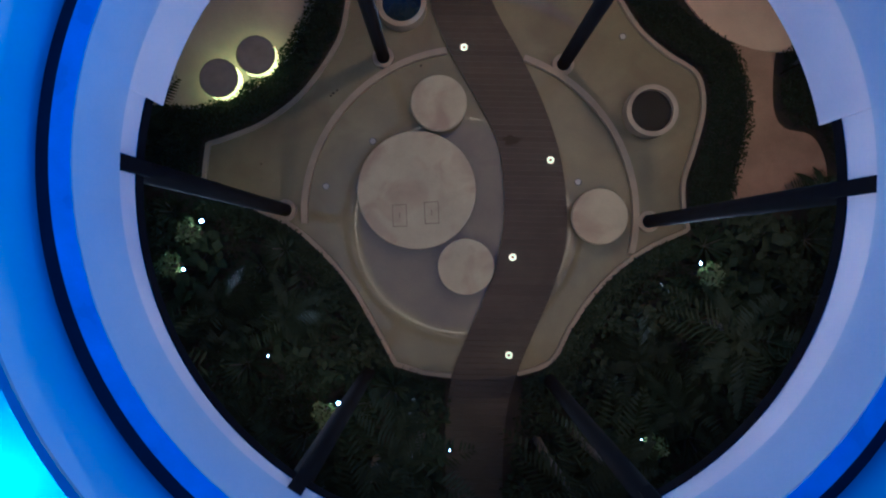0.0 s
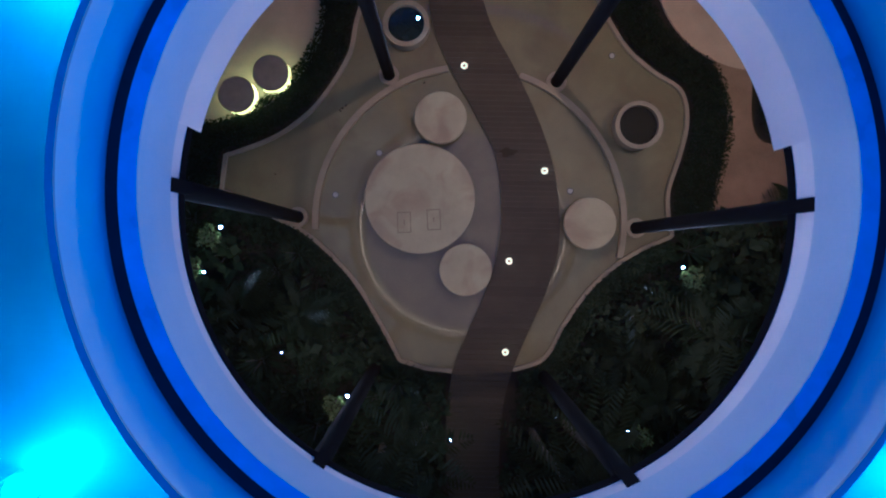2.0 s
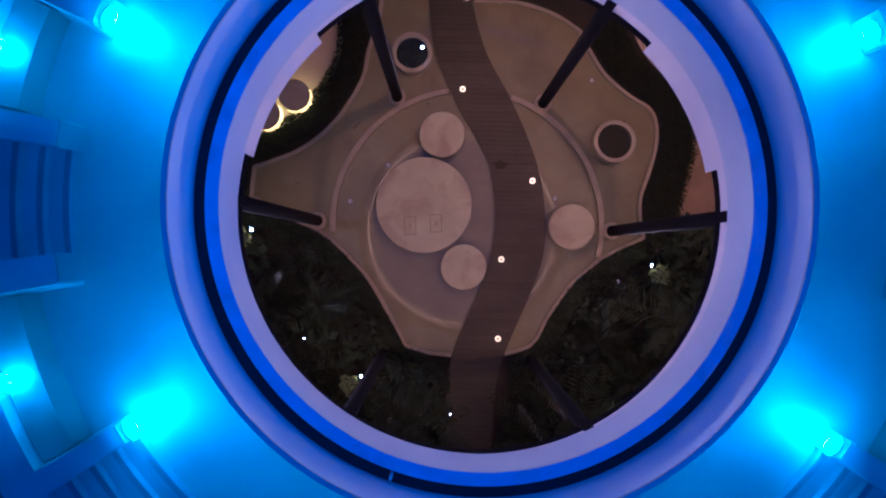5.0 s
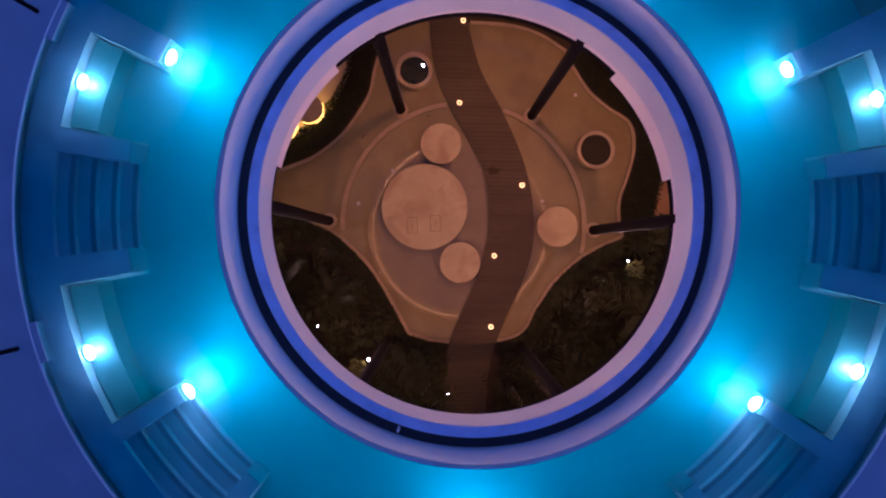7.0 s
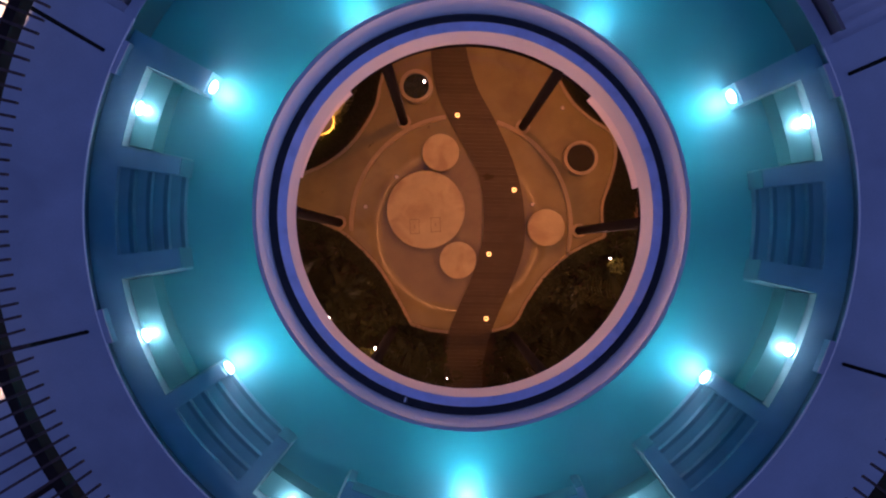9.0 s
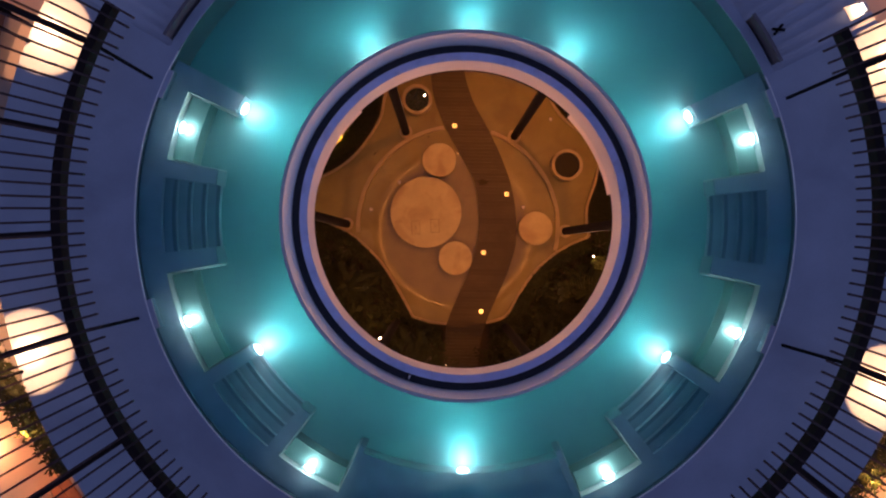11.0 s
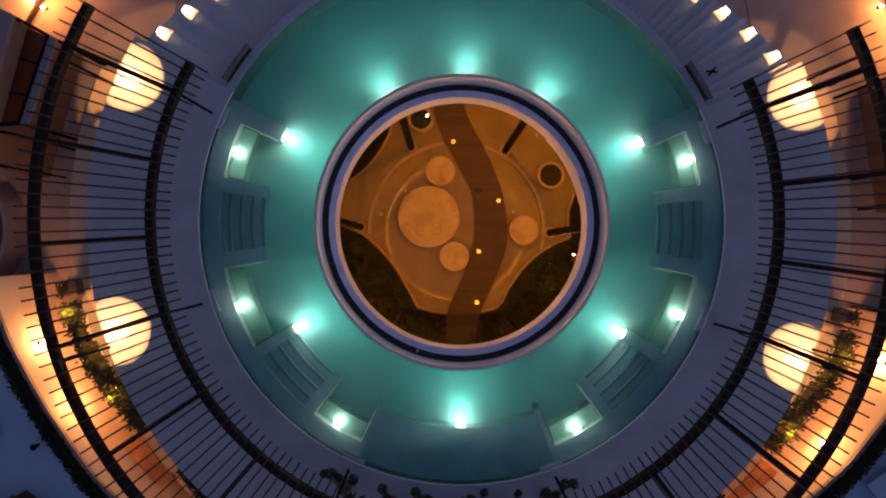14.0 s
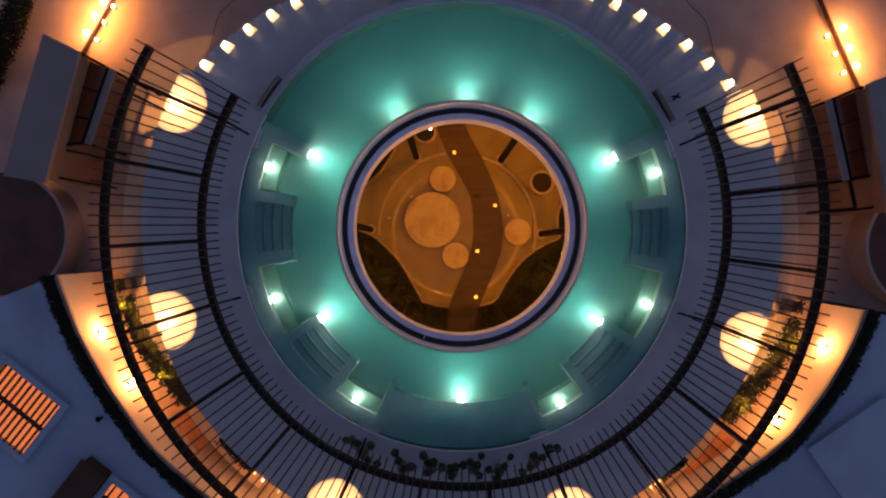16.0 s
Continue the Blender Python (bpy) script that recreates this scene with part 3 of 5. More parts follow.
for az in (89, 58.5, 120):
    pool_lamp(4.36, az, 9.30, 6.0, 46, 0.14, 0.17)
for az in (25.4, 154.9, -33.6, -146.3, -89.3):
    pool_lamp(5.92 if az != -89.3 else 6.12, az, 9.30, 4.5, 60 if abs(az) < 80 else 70, 0.14, 0.17)
for az in (16.5, 163.6, -22.0, -158.2, -59.9, -120.6):
    pool_lamp(7.04, az, 9.52, 5.5, 9, 0.13, 1.0, False, 0.0)

# ---- deck, stairs and terraces ----
TURN = -1.25  # the upper works stand slightly turned against the pool
DECK_A0, DECK_A1 = -207.5 + TURN, 27.5 + TURN
bm = bmesh.new()
sector(bm, 7.70, 11.0, DECK_A0, DECK_A1, 9.703, 9.76, 1.5)
sector(bm, 7.953, 10.98, DECK_A0, DECK_A1, 7.45, 9.70, 1.5)
structure("floor_deck", bm, M_DECK, "smooth grey stone pool deck", "deck")
PLANTER_W = ((-167.5, 11.92, 12.32), (-161, 11.80, 12.30), (-155, 11.48, 12.02), (-146.3, 11.20, 11.72))
PLANTER_E = ((-14.8, 12.08, 12.52), (-20, 11.95, 12.50), (-25, 11.66, 12.26), (-31, 11.34, 12.02), (-35.5, 11.22, 11.80))


def curve_at(rows, k):
    return smooth_line([xy(row[k], row[0]) for row in rows], 5)


for i, (a0, a1, rows) in enumerate(((DECK_A0 + 6.1, -163 + TURN, PLANTER_W), (DECK_A1 - 4.9, -17 + TURN, PLANTER_E))):
    arc = [xy(11.004, a) for a in np.linspace(a0, rows[-1][0], 40)]
    bm = bmesh.new()
    prism(bm, arc + curve_at(rows, 1)[::-1] + [xy(12.36, a) for a in np.linspace(rows[0][0] + (2.2 if i else -2.2), a0, 16)], 6.0, 8.35)
    structure("wall_ledge_%d" % (i + 1), bm, M_WALKWAY, "tan stone ledge below the deck edge", "ledge")
POSTS = (22.6, -19.7, -67.6, 158.6, -160.3, -112.4)
for a in POSTS:
    bm = bmesh.new()
    sector(bm, 7.58, 7.698, a - 2.6 + TURN, a + 2.6 + TURN, 9.5, 9.765, 1.5)
    structure("deck_tab", bm, M_DECK, "small stone bay of the deck edge over the water", "deck edge")

bm = bmesh.new()
sector(bm, 7.694, 7.72, DECK_A0, DECK_A1, 9.762, 9.772, 1.5)
structure("trim_deck_edge", bm, M_LINER, "thin pale coping line along the deck edge", "trim")

# curved stairs descending round the far side of the pool
for side in (0, 1):
    ob = thing("staircase", "wide curved stone staircase descending round the pool", "staircase", (0, 0, 0), 0, "curved staircases")
    for k in range(24):
        a0 = 27.5 + 1.8 * k
        z = 9.76 - 0.15 * (k + 1)
        lo, hi = (a0 + TURN, a0 + 1.8 + TURN) if side == 0 else (180 - a0 - 1.8 + TURN, 180 - a0 + TURN)
        bm = bmesh.new()
        sector(bm, 7.962, 10.72 + 0.03 * (k % 2), lo, hi, z - 1.2, z, 1.0)
        part("step", bm, M_STAIR, ob)
    for k in range(8):
        a0 = 30.25 + 5.4 * k
        z = 9.76 - 0.45 * k - 0.3
        a = a0 + TURN if side == 0 else 180 - a0 + TURN
        x, y = xy(10.72, a)
        light = thing("step_light", "small warm lamp recessed beside the stair treads", "step light", (x, y, z), a, "stair lights")
        bm = bmesh.new()
        box(bm, -0.06, 0.02, -0.12, 0.12, -0.1, 0.12, None, 0.01)
        part("housing", bm, M_DECK, light)
        # glowing plate in place of the lamp light that falls on the tread
        bm = bmesh.new()
        vs = [bm.verts.new((px, py, pz)) for pz in (0.012, -0.02) for px, py in ((-0.065, -0.13), (-0.065, 0.13), (-0.42, 0.20), (-0.42, -0.20))]
        for f_ in ((3, 2, 1, 0), (4, 5, 6, 7), (0, 1, 5, 4), (1, 2, 6, 5), (2, 3, 7, 6), (3, 0, 4, 7)):
            bm.faces.new([vs[q] for q in f_])
        part("lens", bm, G_STEP, light, "glowing wedge drawing the lamp's light patch on the tread")
        bm = bmesh.new()
        made = bmesh.ops.create_uvsphere(bm, u_segments=12, v_segments=8, radius=0.065)
        for v in made["verts"]:
            v.co += Vector((-0.14, 0, 0.06))
        part("bulb", bm, G_WARM, light, "bright warm bulb")
    a0, a1 = (28.5 + TURN, 37.5 + TURN) if side == 0 else (180 - 37.5 + TURN, 180 - 28.5 + TURN)
    # assumed rail and panel, added to fill the dark wedge at the stair top
    rail = thing("handrail", "low grey rail and panel filling a dark wedge beside the stairs", "handrail", (0, 0, 0), 0, "stair handrails")
    bm = bmesh.new()
    sector(bm, 8.02, 8.10, a0, a1, 9.95, 10.0, 1.0)
    part("rail", bm, M_STEEL_GREY, rail)
    bm = bmesh.new()
    sector(bm, 8.045, 8.075, a0 + 0.2, a1 - 0.2, 8.6, 9.95, 1.0)
    part("panel", bm, M_STEEL_GREY, rail)
bm = bmesh.new()
sector(bm, 7.722, 7.96, 27.5 + TURN, 152.5 + TURN, 9.703, 9.738, 1.5)
structure("wall_far_rim", bm, M_DECK, "stone rim of the pool along the stairs", "wall")
bm = bmesh.new()
sector(bm, 7.962, 10.75, 70.7 + TURN, 109.3 + TURN, 4.5, 6.1, 2)
structure("floor_landing", bm, M_DECK, "stone landing at the foot of the stairs", "landing")

bm = bmesh.new()
sector(bm, 10.78, 40, 28.5, 151.5, 0, 6.8, 2)
structure("floor_terrace_north", bm, M_TERRACE, "broad plain stone terrace", "terrace")
bm = bmesh.new()
sector(bm, 11.75, 40, -10.25, 28.5, 0, 6.8, 2)
structure("floor_terrace_east", bm, M_TERRACE, "stone terrace beside the pool deck", "terrace")
bm = bmesh.new()
sector(bm, 11.75, 40, 151.5, 188, 0, 6.8, 2)
structure("floor_terrace_west", bm, M_TERRACE, "stone terrace beside the pool deck", "terrace")
bm = bmesh.new()
sector(bm, 11.0, 15.0, -172.6, -10.2, 0, 6.0, 1.5)
structure("floor_walkway", bm, M_WALKWAY, "lower stone walkway lit by wall lamps", "walkway")

# south building: curved wall, flat roof, planted edge
EDGE = ((-172.4, 13.80), (-168, 13.60), (-163.6, 13.44), (-159, 13.25), (-153.7, 13.08), (-145.5, 12.90), (-141.5, 12.79), (-137, 12.65), (-132.5, 12.55),
        (-120, 12.45), (-105, 12.40), (-90, 12.38), (-75, 12.30), (-60, 12.25), (-46.1, 12.33), (-38.6, 12.72), (-35, 12.94), (-31.1, 13.15), (-24.5, 13.41),
        (-21.2, 13.53), (-17.5, 13.68), (-14.4, 13.79), (-10.9, 13.90))
edge_line = smooth_line([xy(r, a) for a, r in EDGE], 6)
away = [(30, -6.5), (30, -40), (-30, -40), (-30, -8.5)]
bm = bmesh.new()
prism(bm, edge_line + away, 0.0, 9.96)
structure("wall_south", bm, M_WALL_WARM, "curved cream plaster wall of the south building", "wall")
bm = bmesh.new()
prism(bm, [(x * 1.002, y * 1.002) for x, y in edge_line] + away, 9.965, 10.0)
structure("roof_south", bm, M_ROOF, "flat pale blue-grey membrane roof", "roof")
bm = bmesh.new()
strip(bm, [(x * 1.018, y * 1.018) for x, y in edge_line], 0.26, 10.0, 10.12)
structure("trim_parapet", bm, M_SOIL, "low dark planting trough along the roof edge", "parapet")

bm = bmesh.new()
strip(bm, [(x * 1.003, y * 1.003) for x, y in edge_line], 0.12, 10.003, 10.11)
structure("trim_coping", bm, M_COPING, "narrow grey-brown stone coping along the roof edge", "coping")

# ---- pergola ----
pergola = thing("pergola", "curved dark timber pergola of radial slats on two ring beams", "pergola")
BEAM_A0, BEAM_A1 = -208.8, 27.2
for r in (8.02, 10.99):
    bm = bmesh.new()
    sector(bm, r - 0.09, r + 0.09, BEAM_A0, BEAM_A1, 11.95, 12.2, 1.5)
    part("ring_beam", bm, M_BEAM_WOOD, pergola)
RAFTERS = [a + TURN for a in POSTS] + [a for h in (8.4, -5.6, -35.8, -51.2, -82.6) for a in (h + TURN, 180 - h + TURN)]
bm = bmesh.new()
box(bm, 8.11, 10.90, -0.06, 0.06, 12.0, 12.18, None, 0.006)
rafter_mesh = mesh_of("rafter", bm, M_BEAM_WOOD)
for a in RAFTERS:
    ob = new("rafter", rafter_mesh)
    ob.parent, ob.matrix_basis = pergola, pose(0, 0, 0, 0, 0, a)
for p in POSTS:
    for a in (p + TURN,):
        for r, shift in ((7.99, 0), (10.95, 2.0)):
            bm = bmesh.new()
            rod(bm, (*xy(r, a + shift), 9.76), (*xy(r, a + shift), 11.95), 0.04, 0.04, 12)
            part("post", bm, M_COLUMN, pergola, "black steel post")
bm = bmesh.new()
box(bm, 7.45, 11.38, -0.022, 0.022, 12.2, 12.27, None, 0.004)
slat_mesh = mesh_of("slat", bm, M_WOOD)
count = 136
for i in range(count):
    ob = new("slat", slat_mesh)
    a = BEAM_A0 + 0.2 + (BEAM_A1 - BEAM_A0 - 0.4) * i / (count - 1)
    ob.parent, ob.matrix_basis = pergola, pose(0, 0, random.uniform(0, 0.004), 0, 0, a + random.uniform(-0.12, 0.12))

# deck lamps on the outer posts
for p in POSTS:
    for a in (p + TURN,):
        x, y = xy(10.62, a)
        ob = thing("post_lamp", "black downlight hanging from a pergola rafter over the deck", "lamp", (x, y, 11.05), a, "pergola downlights")
        bm = bmesh.new()
        rod(bm, (0, 0, 0.0), (0, 0, 0.22), 0.07, 0.07, 16)
        part("housing", bm, M_COLUMN, ob)
        bm = bmesh.new()
        rod(bm, (0, 0, -0.01), (0, 0, 0.0), 0.05, 0.05, 16)
        part("lens", bm, G_WARM, ob, "warm lens")
        bm = bmesh.new()
        rod(bm, (0, 0, 0.22), (0, 0, 0.95), 0.018, 0.018, 8)
        part("drop_rod", bm, M_COLUMN, ob)
        lamp("post_lamp_beam", "SPOT", (x, y, 11.02), 440, WARM, (x, y, 9.0), 0.03, 79, 0.12)
        lamp("post_lamp_core", "SPOT", (x, y, 11.02), 900, WARM, (x, y, 9.0), 0.03, 40, 1.0)

# ---- courtyard lights ----
for c in ((-0.08, 6.68), (-0.14, 4.02), (1.94, 1.40), (1.09, -0.90), (1.04, -3.20)):
    ob = thing("deck_light", "small round glowing light set in the boardwalk", "deck light", (*c, 0.155), 0, "boardwalk lights")
    bm = bmesh.new()
    sector(bm, 0.037, 0.082, 0, 360, 0.0, 0.012, 15)
    part("ring", bm, G_DOT, ob, "glowing ring lens")
    lamp("deck_light_glow", "POINT", (*c, 0.26), 0.9, (1.0, 0.45, 0.05), None, 0.03)
    bm = bmesh.new()
    disc(bm, 0.036, 0.0, 0.02, (0, 0), 16)
    part("cap", bm, M_COLUMN, ob)
# added fill lamps, none seen, set where the polished floor does not mirror them
COURT_FILLS = ((0.9, 5.3, 1280, 130), (-6.3, 4.7, 1179, 120), (8.4, 3.0, 1313, 120), (-4.4, -3.5, 830, 92), (4.5, -3.4, 830, 92), (0.7, -5.1, 293, 110))
for x, y, power, cone in COURT_FILLS:
    lamp("court_fill", "SPOT", (x, y, 7.25), power, COURT, (0.35 * x, 0.35 * y + 0.4, 0), 0.1, cone, 0.9)
lamp("court_fill", "SPOT", (*xy(9.3, 43), 7.25), 330, COURT, (*xy(9.3, 43), 0), 0.1, 120, 0.8)
GARDEN_SPOTS = ((-6.33, -1.3), (-5.95, -0.21), (-4.41, -3.2), (-2.81, -4.22), (5.2, -0.96), (3.94, -4.91), (6.05, -2.62), (-0.31, -5.22), (7.4, 3.58), (-1.33, 5.14))
SPOT_SIZE = (0.8, 1.0, 0.4, 1.0, 0.72, 0.4, 0.5, 0.45, 0.7, 1.0)
for (x, y), k in zip(GARDEN_SPOTS, SPOT_SIZE):
    h = 0.80 if y < 4 else 0.26
    ob = thing("garden_light", "small garden spotlight on a spike among the plants", "garden light", (x, y, 0.0), 0, "garden spotlights")
    bm = bmesh.new()
    rod(bm, (0, 0, 0.0), (0, 0, h), 0.012, 0.012, 8)
    part("spike", bm, M_COLUMN, ob)
    bm = bmesh.new()
    rod(bm, (0, 0, h), (0, 0, h + 0.08), 0.05 * k, 0.06 * k, 12)
    part("housing", bm, M_COLUMN, ob)
    bm = bmesh.new()
    rod(bm, (0, 0, h + 0.08), (0, 0, h + 0.10), 0.036 * k, 0.032 * k, 12)
    part("lens", bm, G_GARDEN, ob, "bright white lens")
    # added beam thrown across the court to warm the ring walls opposite
    lamp("ring_warm_fill", "SPOT", (x, y, h + 0.16), 190 + 320 * k, (1.0, 0.47, 0.16), (-x * 0.5, -y * 0.5, 8.5), 0.04, 115, 0.9)
    if y < 4:
        lamp("garden_glow", "POINT", (x, y, h + 0.22), 9 * k, (1.0, 0.46, 0.04), None, 0.04)

for c in ((-2.26, 1.79), (-3.35, 0.70), (2.62, 0.91), (3.62, 4.38)):
    ob = thing("floor_cap", "small round pale metal cap set in the courtyard floor", "floor cap", (*c, 0.04), 0, "courtyard floor caps")
    bm = bmesh.new()
    disc(bm, 0.065, 0.0, 0.012, (0, 0), 20, 0.004)
    part("cap", bm, M_CAP, ob)
    bm = bmesh.new()
    sector(bm, 0.066, 0.085, 0, 360, 0.0, 0.008, 18)
    part("ring", bm, M_DARK_WALL, ob)
# ---- wall lamps ----
def wall_lamp(x, y, z, turn, power, colour=WARM):
    """A small up-and-down wall lamp whose back faces +x before the turn."""
    ob = thing("wall_lamp", "small black wall lamp with a warm glow", "wall lamp", (x, y, z), turn, "wall lamps")
    bm = bmesh.new()
    box(bm, -0.03, 0.03, -0.06, 0.06, -0.12, 0.12, None, 0.008)
    part("backplate", bm, M_COLUMN, ob)
    bm = bmesh.new()
    rod(bm, (-0.10, 0, -0.10), (-0.10, 0, 0.06), 0.055, 0.065, 14)
    part("shade", bm, G_WARM, ob, "glowing warm shade")
    c, s_ = math.cos(radians(turn)), math.sin(radians(turn))
    lamp("wall_lamp_beam", "POINT", (x - 0.24 * c, y - 0.24 * s_, z), power, colour, None, 0.07)
    return ob


# the lamps at -118 and -62 are unseen, added to brighten the walkway
for az, r in ((-163.2, 13.43), (-154.2, 13.10), (-118, 12.44), (-17.2, 13.69), (-30.2, 13.18), (-62, 12.25)):
    wall_lamp(*xy(r - 0.03, az), 8.92, az, 140, AMBER)

# ---- low kerbs with lamps beside the terrace ----
NORTH = (
    ("west", ((-13.2, 9.4), (-13.71, 8.49), (-14.67, 6.76), (-15.0, 6.1)), ((-13.9, 8.59), (-14.24, 8.07), (-14.56, 7.4)), ((-13.56, 8.45), (-13.9, 7.82), (-14.18, 7.16))),
    ("east", ((13.75, 9.4), (14.16, 8.49), (15.33, 5.95), (15.6, 5.3)), ((14.75, 8.0), (15.01, 7.22), (15.27, 6.54)), ((14.17, 7.68), (14.5, 7.0), (14.83, 6.27))),
)
for name, line, outer_side, inner_side in NORTH:
    bm = bmesh.new()
    strip(bm, line, 0.05, 6.8, 7.02)
    structure("kerb_terrace_%s" % name, bm, M_DARK, "thin dark kerb between two terraces with small lamps", "kerb")
    for spots_, power, size in ((outer_side, 90, 0.10), (inner_side, 30, 0.055)):
        for x, y in spots_:
            ob = thing("terrace_lamp", "small round warm lamp standing on the terrace floor", "lamp", (x, y, 6.8), 0, "terrace floor lamps")
            bm = bmesh.new()
            rod(bm, (0, 0, 0), (0, 0, 0.12), 0.05, 0.035, 12)
            part("base", bm, M_COLUMN, ob)
            bm = bmesh.new()
            made = bmesh.ops.create_uvsphere(bm, u_segments=16, v_segments=10, radius=size)
            for v in made["verts"]:
                v.co.z += 0.12 + size
            part("globe", bm, G_WARM, ob, "glowing warm globe")
            lamp("terrace_lamp_glow", "POINT", (x, y, 7.26 + 2 * size), power, (1.0, 0.34, 0.045), None, 0.05)

# ---- cabins beside the terrace ----
def cabin(roof, corners, rails):
    """A box with a flat roof and a framed glass canopy on its inner side."""
    ob = thing("garden_cabin", "flat-roofed cabin with a dark framed glass canopy", "cabin", (0, 0, 0), 0, "terrace cabins")
    mid = sum((Vector(p) for p in roof), Vector((0, 0))) / len(roof)
    bm = bmesh.new()
    prism(bm, [tuple(mid + (Vector(p) - mid) * 0.95) for p in roof], 6.8, 10.15)
    part("body", bm, M_BROWN, ob)
    bm = bmesh.new()
    prism(bm, roof, 10.15, 10.3)
    part("roof", bm, M_CABIN, ob, "pale lilac-grey flat roof")
    bm = bmesh.new()
    n_c = len(corners)
    for i in range(n_c):
        p, q = corners[i], corners[(i + 1) % n_c]
        strip(bm, [p, q], 0.09, 9.54, 9.66)
    for i in (1, 2):
        rod(bm, (*corners[i], 6.8), (*corners[i], 9.54), 0.05, 0.05, 8)
    frame_ob = part("canopy_frame", bm, M_COLUMN, ob, "dark steel frame")
    for t in (0.33, 0.68):
        p = Vector(corners[0]).lerp(Vector(corners[3]), t)
        q = Vector(corners[1]).lerp(Vector(corners[2]), t)
        bm = bmesh.new()
        strip(bm, [tuple(p), tuple(q)], 0.055, 9.56, 9.63)
        part("glazing_bar", bm, M_COLUMN, frame_ob)
    for p, q in rails:
        bm = bmesh.new()
        strip(bm, [p, q], 0.08, 9.5, 9.6)
        part("rail", bm, M_COLUMN, frame_ob)
        bm = bmesh.new()
        rod(bm, (*q, 6.8), (*q, 9.5), 0.035, 0.035, 8)
        part("rail_post", bm, M_COLUMN, frame_ob)
    bm = bmesh.new()
    prism(bm, corners, 9.575, 9.587)
    part("glass_pane", bm, M_TINT, ob, "dark tinted canopy glass")
    p, q = Vector(corners[1]), Vector(corners[2])
    side = (q - p).normalized()
    out = Vector((-side.y, side.x)) * 0.17
    if (p + out).length > p.length:
        out = -out
    bm = bmesh.new()
    strip(bm, [tuple(p + out), tuple(q + out)], 0.22, 9.58, 9.66)
    part("fascia", bm, M_CABIN, ob, "pale fascia board")
    return ob


cabin([(-14.08, 6.24), (-12.86, 5.66), (-13.98, 1.26), (-15.36, 1.48)],
      [(-13.2, 5.80), (-12.27, 5.30), (-13.10, 2.72), (-14.0, 2.62)],
      (((-14.15, 2.55), (-13.12, 2.36)), ((-14.35, 1.58), (-13.45, 1.42))))
cabin([(14.95, 5.60), (13.46, 4.93), (14.25, 0.55), (15.75, 0.80)],
      [(13.72, 5.02), (12.74, 4.58), (13.40, 1.82), (14.18, 1.98)],
      (((14.35, 0.90), (13.62, 0.78)), ((13.41, 1.77), (13.62, 0.84))))
for x in (-17.1, 17.6):
    ob = thing("round_pavilion", "round dark brown roof with a pale rim on the terrace", "pavilion", (x, -0.45, 6.8), 0, "round pavilions")
    bm = bmesh.new()
    disc(bm, 2.3, 0.0, 1.0, (0, 0), 72)
    part("roof", bm, M_PAVILION, ob, "dark brown roof")
    bm = bmesh.new()
    sector(bm, 2.3, 2.42, 0, 360, 0.0, 1.06, 4)
    part("rim", bm, M_TERRACE, ob, "pale rim")

# ---- south roof: skylights, box, vent ----
def skylight(c, along, across, turn, slats):
    ob = thing("roof_skylight", "timber-slatted roof opening glowing orange from the lit room below", "skylight", (*c, 10.0), turn, "roof skylights")
    for x0, x1, y0, y1 in ((-along - 0.22, along + 0.22, across, across + 0.22), (-along - 0.22, along + 0.22, -across - 0.22, -across), (-along - 0.22, -along, -across, across), (along, along + 0.22, -across, across)):
        bm = bmesh.new()
        box(bm, x0, x1, y0, y1, 0.0, 0.2, None, 0.02)
        part("curb", bm, M_ROOF, ob)
    # flat glowing sheet stands in for the orange light of the room
    bm = bmesh.new()
    box(bm, -along, along, -across, across, 0.004, 0.03)
    part("lit_panel", bm, G_ROOM, ob, "glowing panel in place of the lit room below")
    for i in range(slats):
        x = -along + 2 * along * (i + 0.5) / slats
        bm = bmesh.new()
        box(bm, x - 0.03, x + 0.03, -across, across, 0.12, 0.2)
        part("slat", bm, M_WOOD, ob)
    bm = bmesh.new()
    box(bm, -along, along, -0.06, 0.06, 0.04, 0.12)
    part("crossbar", bm, M_WOOD, ob)


skylight((-15.05, -6.35), 1.2, 1.05, -37.5, 11)
skylight((-11.45, -9.75), 0.75, 0.62, -37.5, 5)
ob = thing("roof_box", "dark flat-topped plant box standing on the roof", "roof box", (-12.72, -9.0, 10.0), -37.5)
bm = bmesh.new()
box(bm, -0.45, 0.45, -1.2, 1.0, 0.0, 0.55, None, 0.03)
part("body", bm, M_DARK, ob)
bm = bmesh.new()
box(bm, -0.5, 0.5, -1.25, 1.05, 0.55, 0.6, None, 0.01)
part("lid", bm, M_DARK, ob)
ob = thing("roof_vent", "small dark vent cowl on the flat roof", "vent", (-12.15, -6.65, 10.0))
bm = bmesh.new()
rod(bm, (0, 0, 0.0), (0, 0, 0.22), 0.05, 0.05, 12)
part("pipe", bm, M_COLUMN, ob)
bm = bmesh.new()
rod(bm, (0, 0, 0.22), (0, 0, 0.28), 0.10, 0.03, 12)
part("cowl", bm, M_COLUMN, ob)
bm = bmesh.new()
prism(bm, [(11.75, -7.35), (13.1, -9.2), (16, -13.5), (30, -13.5), (30, -6.6), (14.2, -5.6)], 10.0, 10.18)
structure("roof_upper_slab", bm, M_ROOF, "slightly raised flat roof section", "roof")

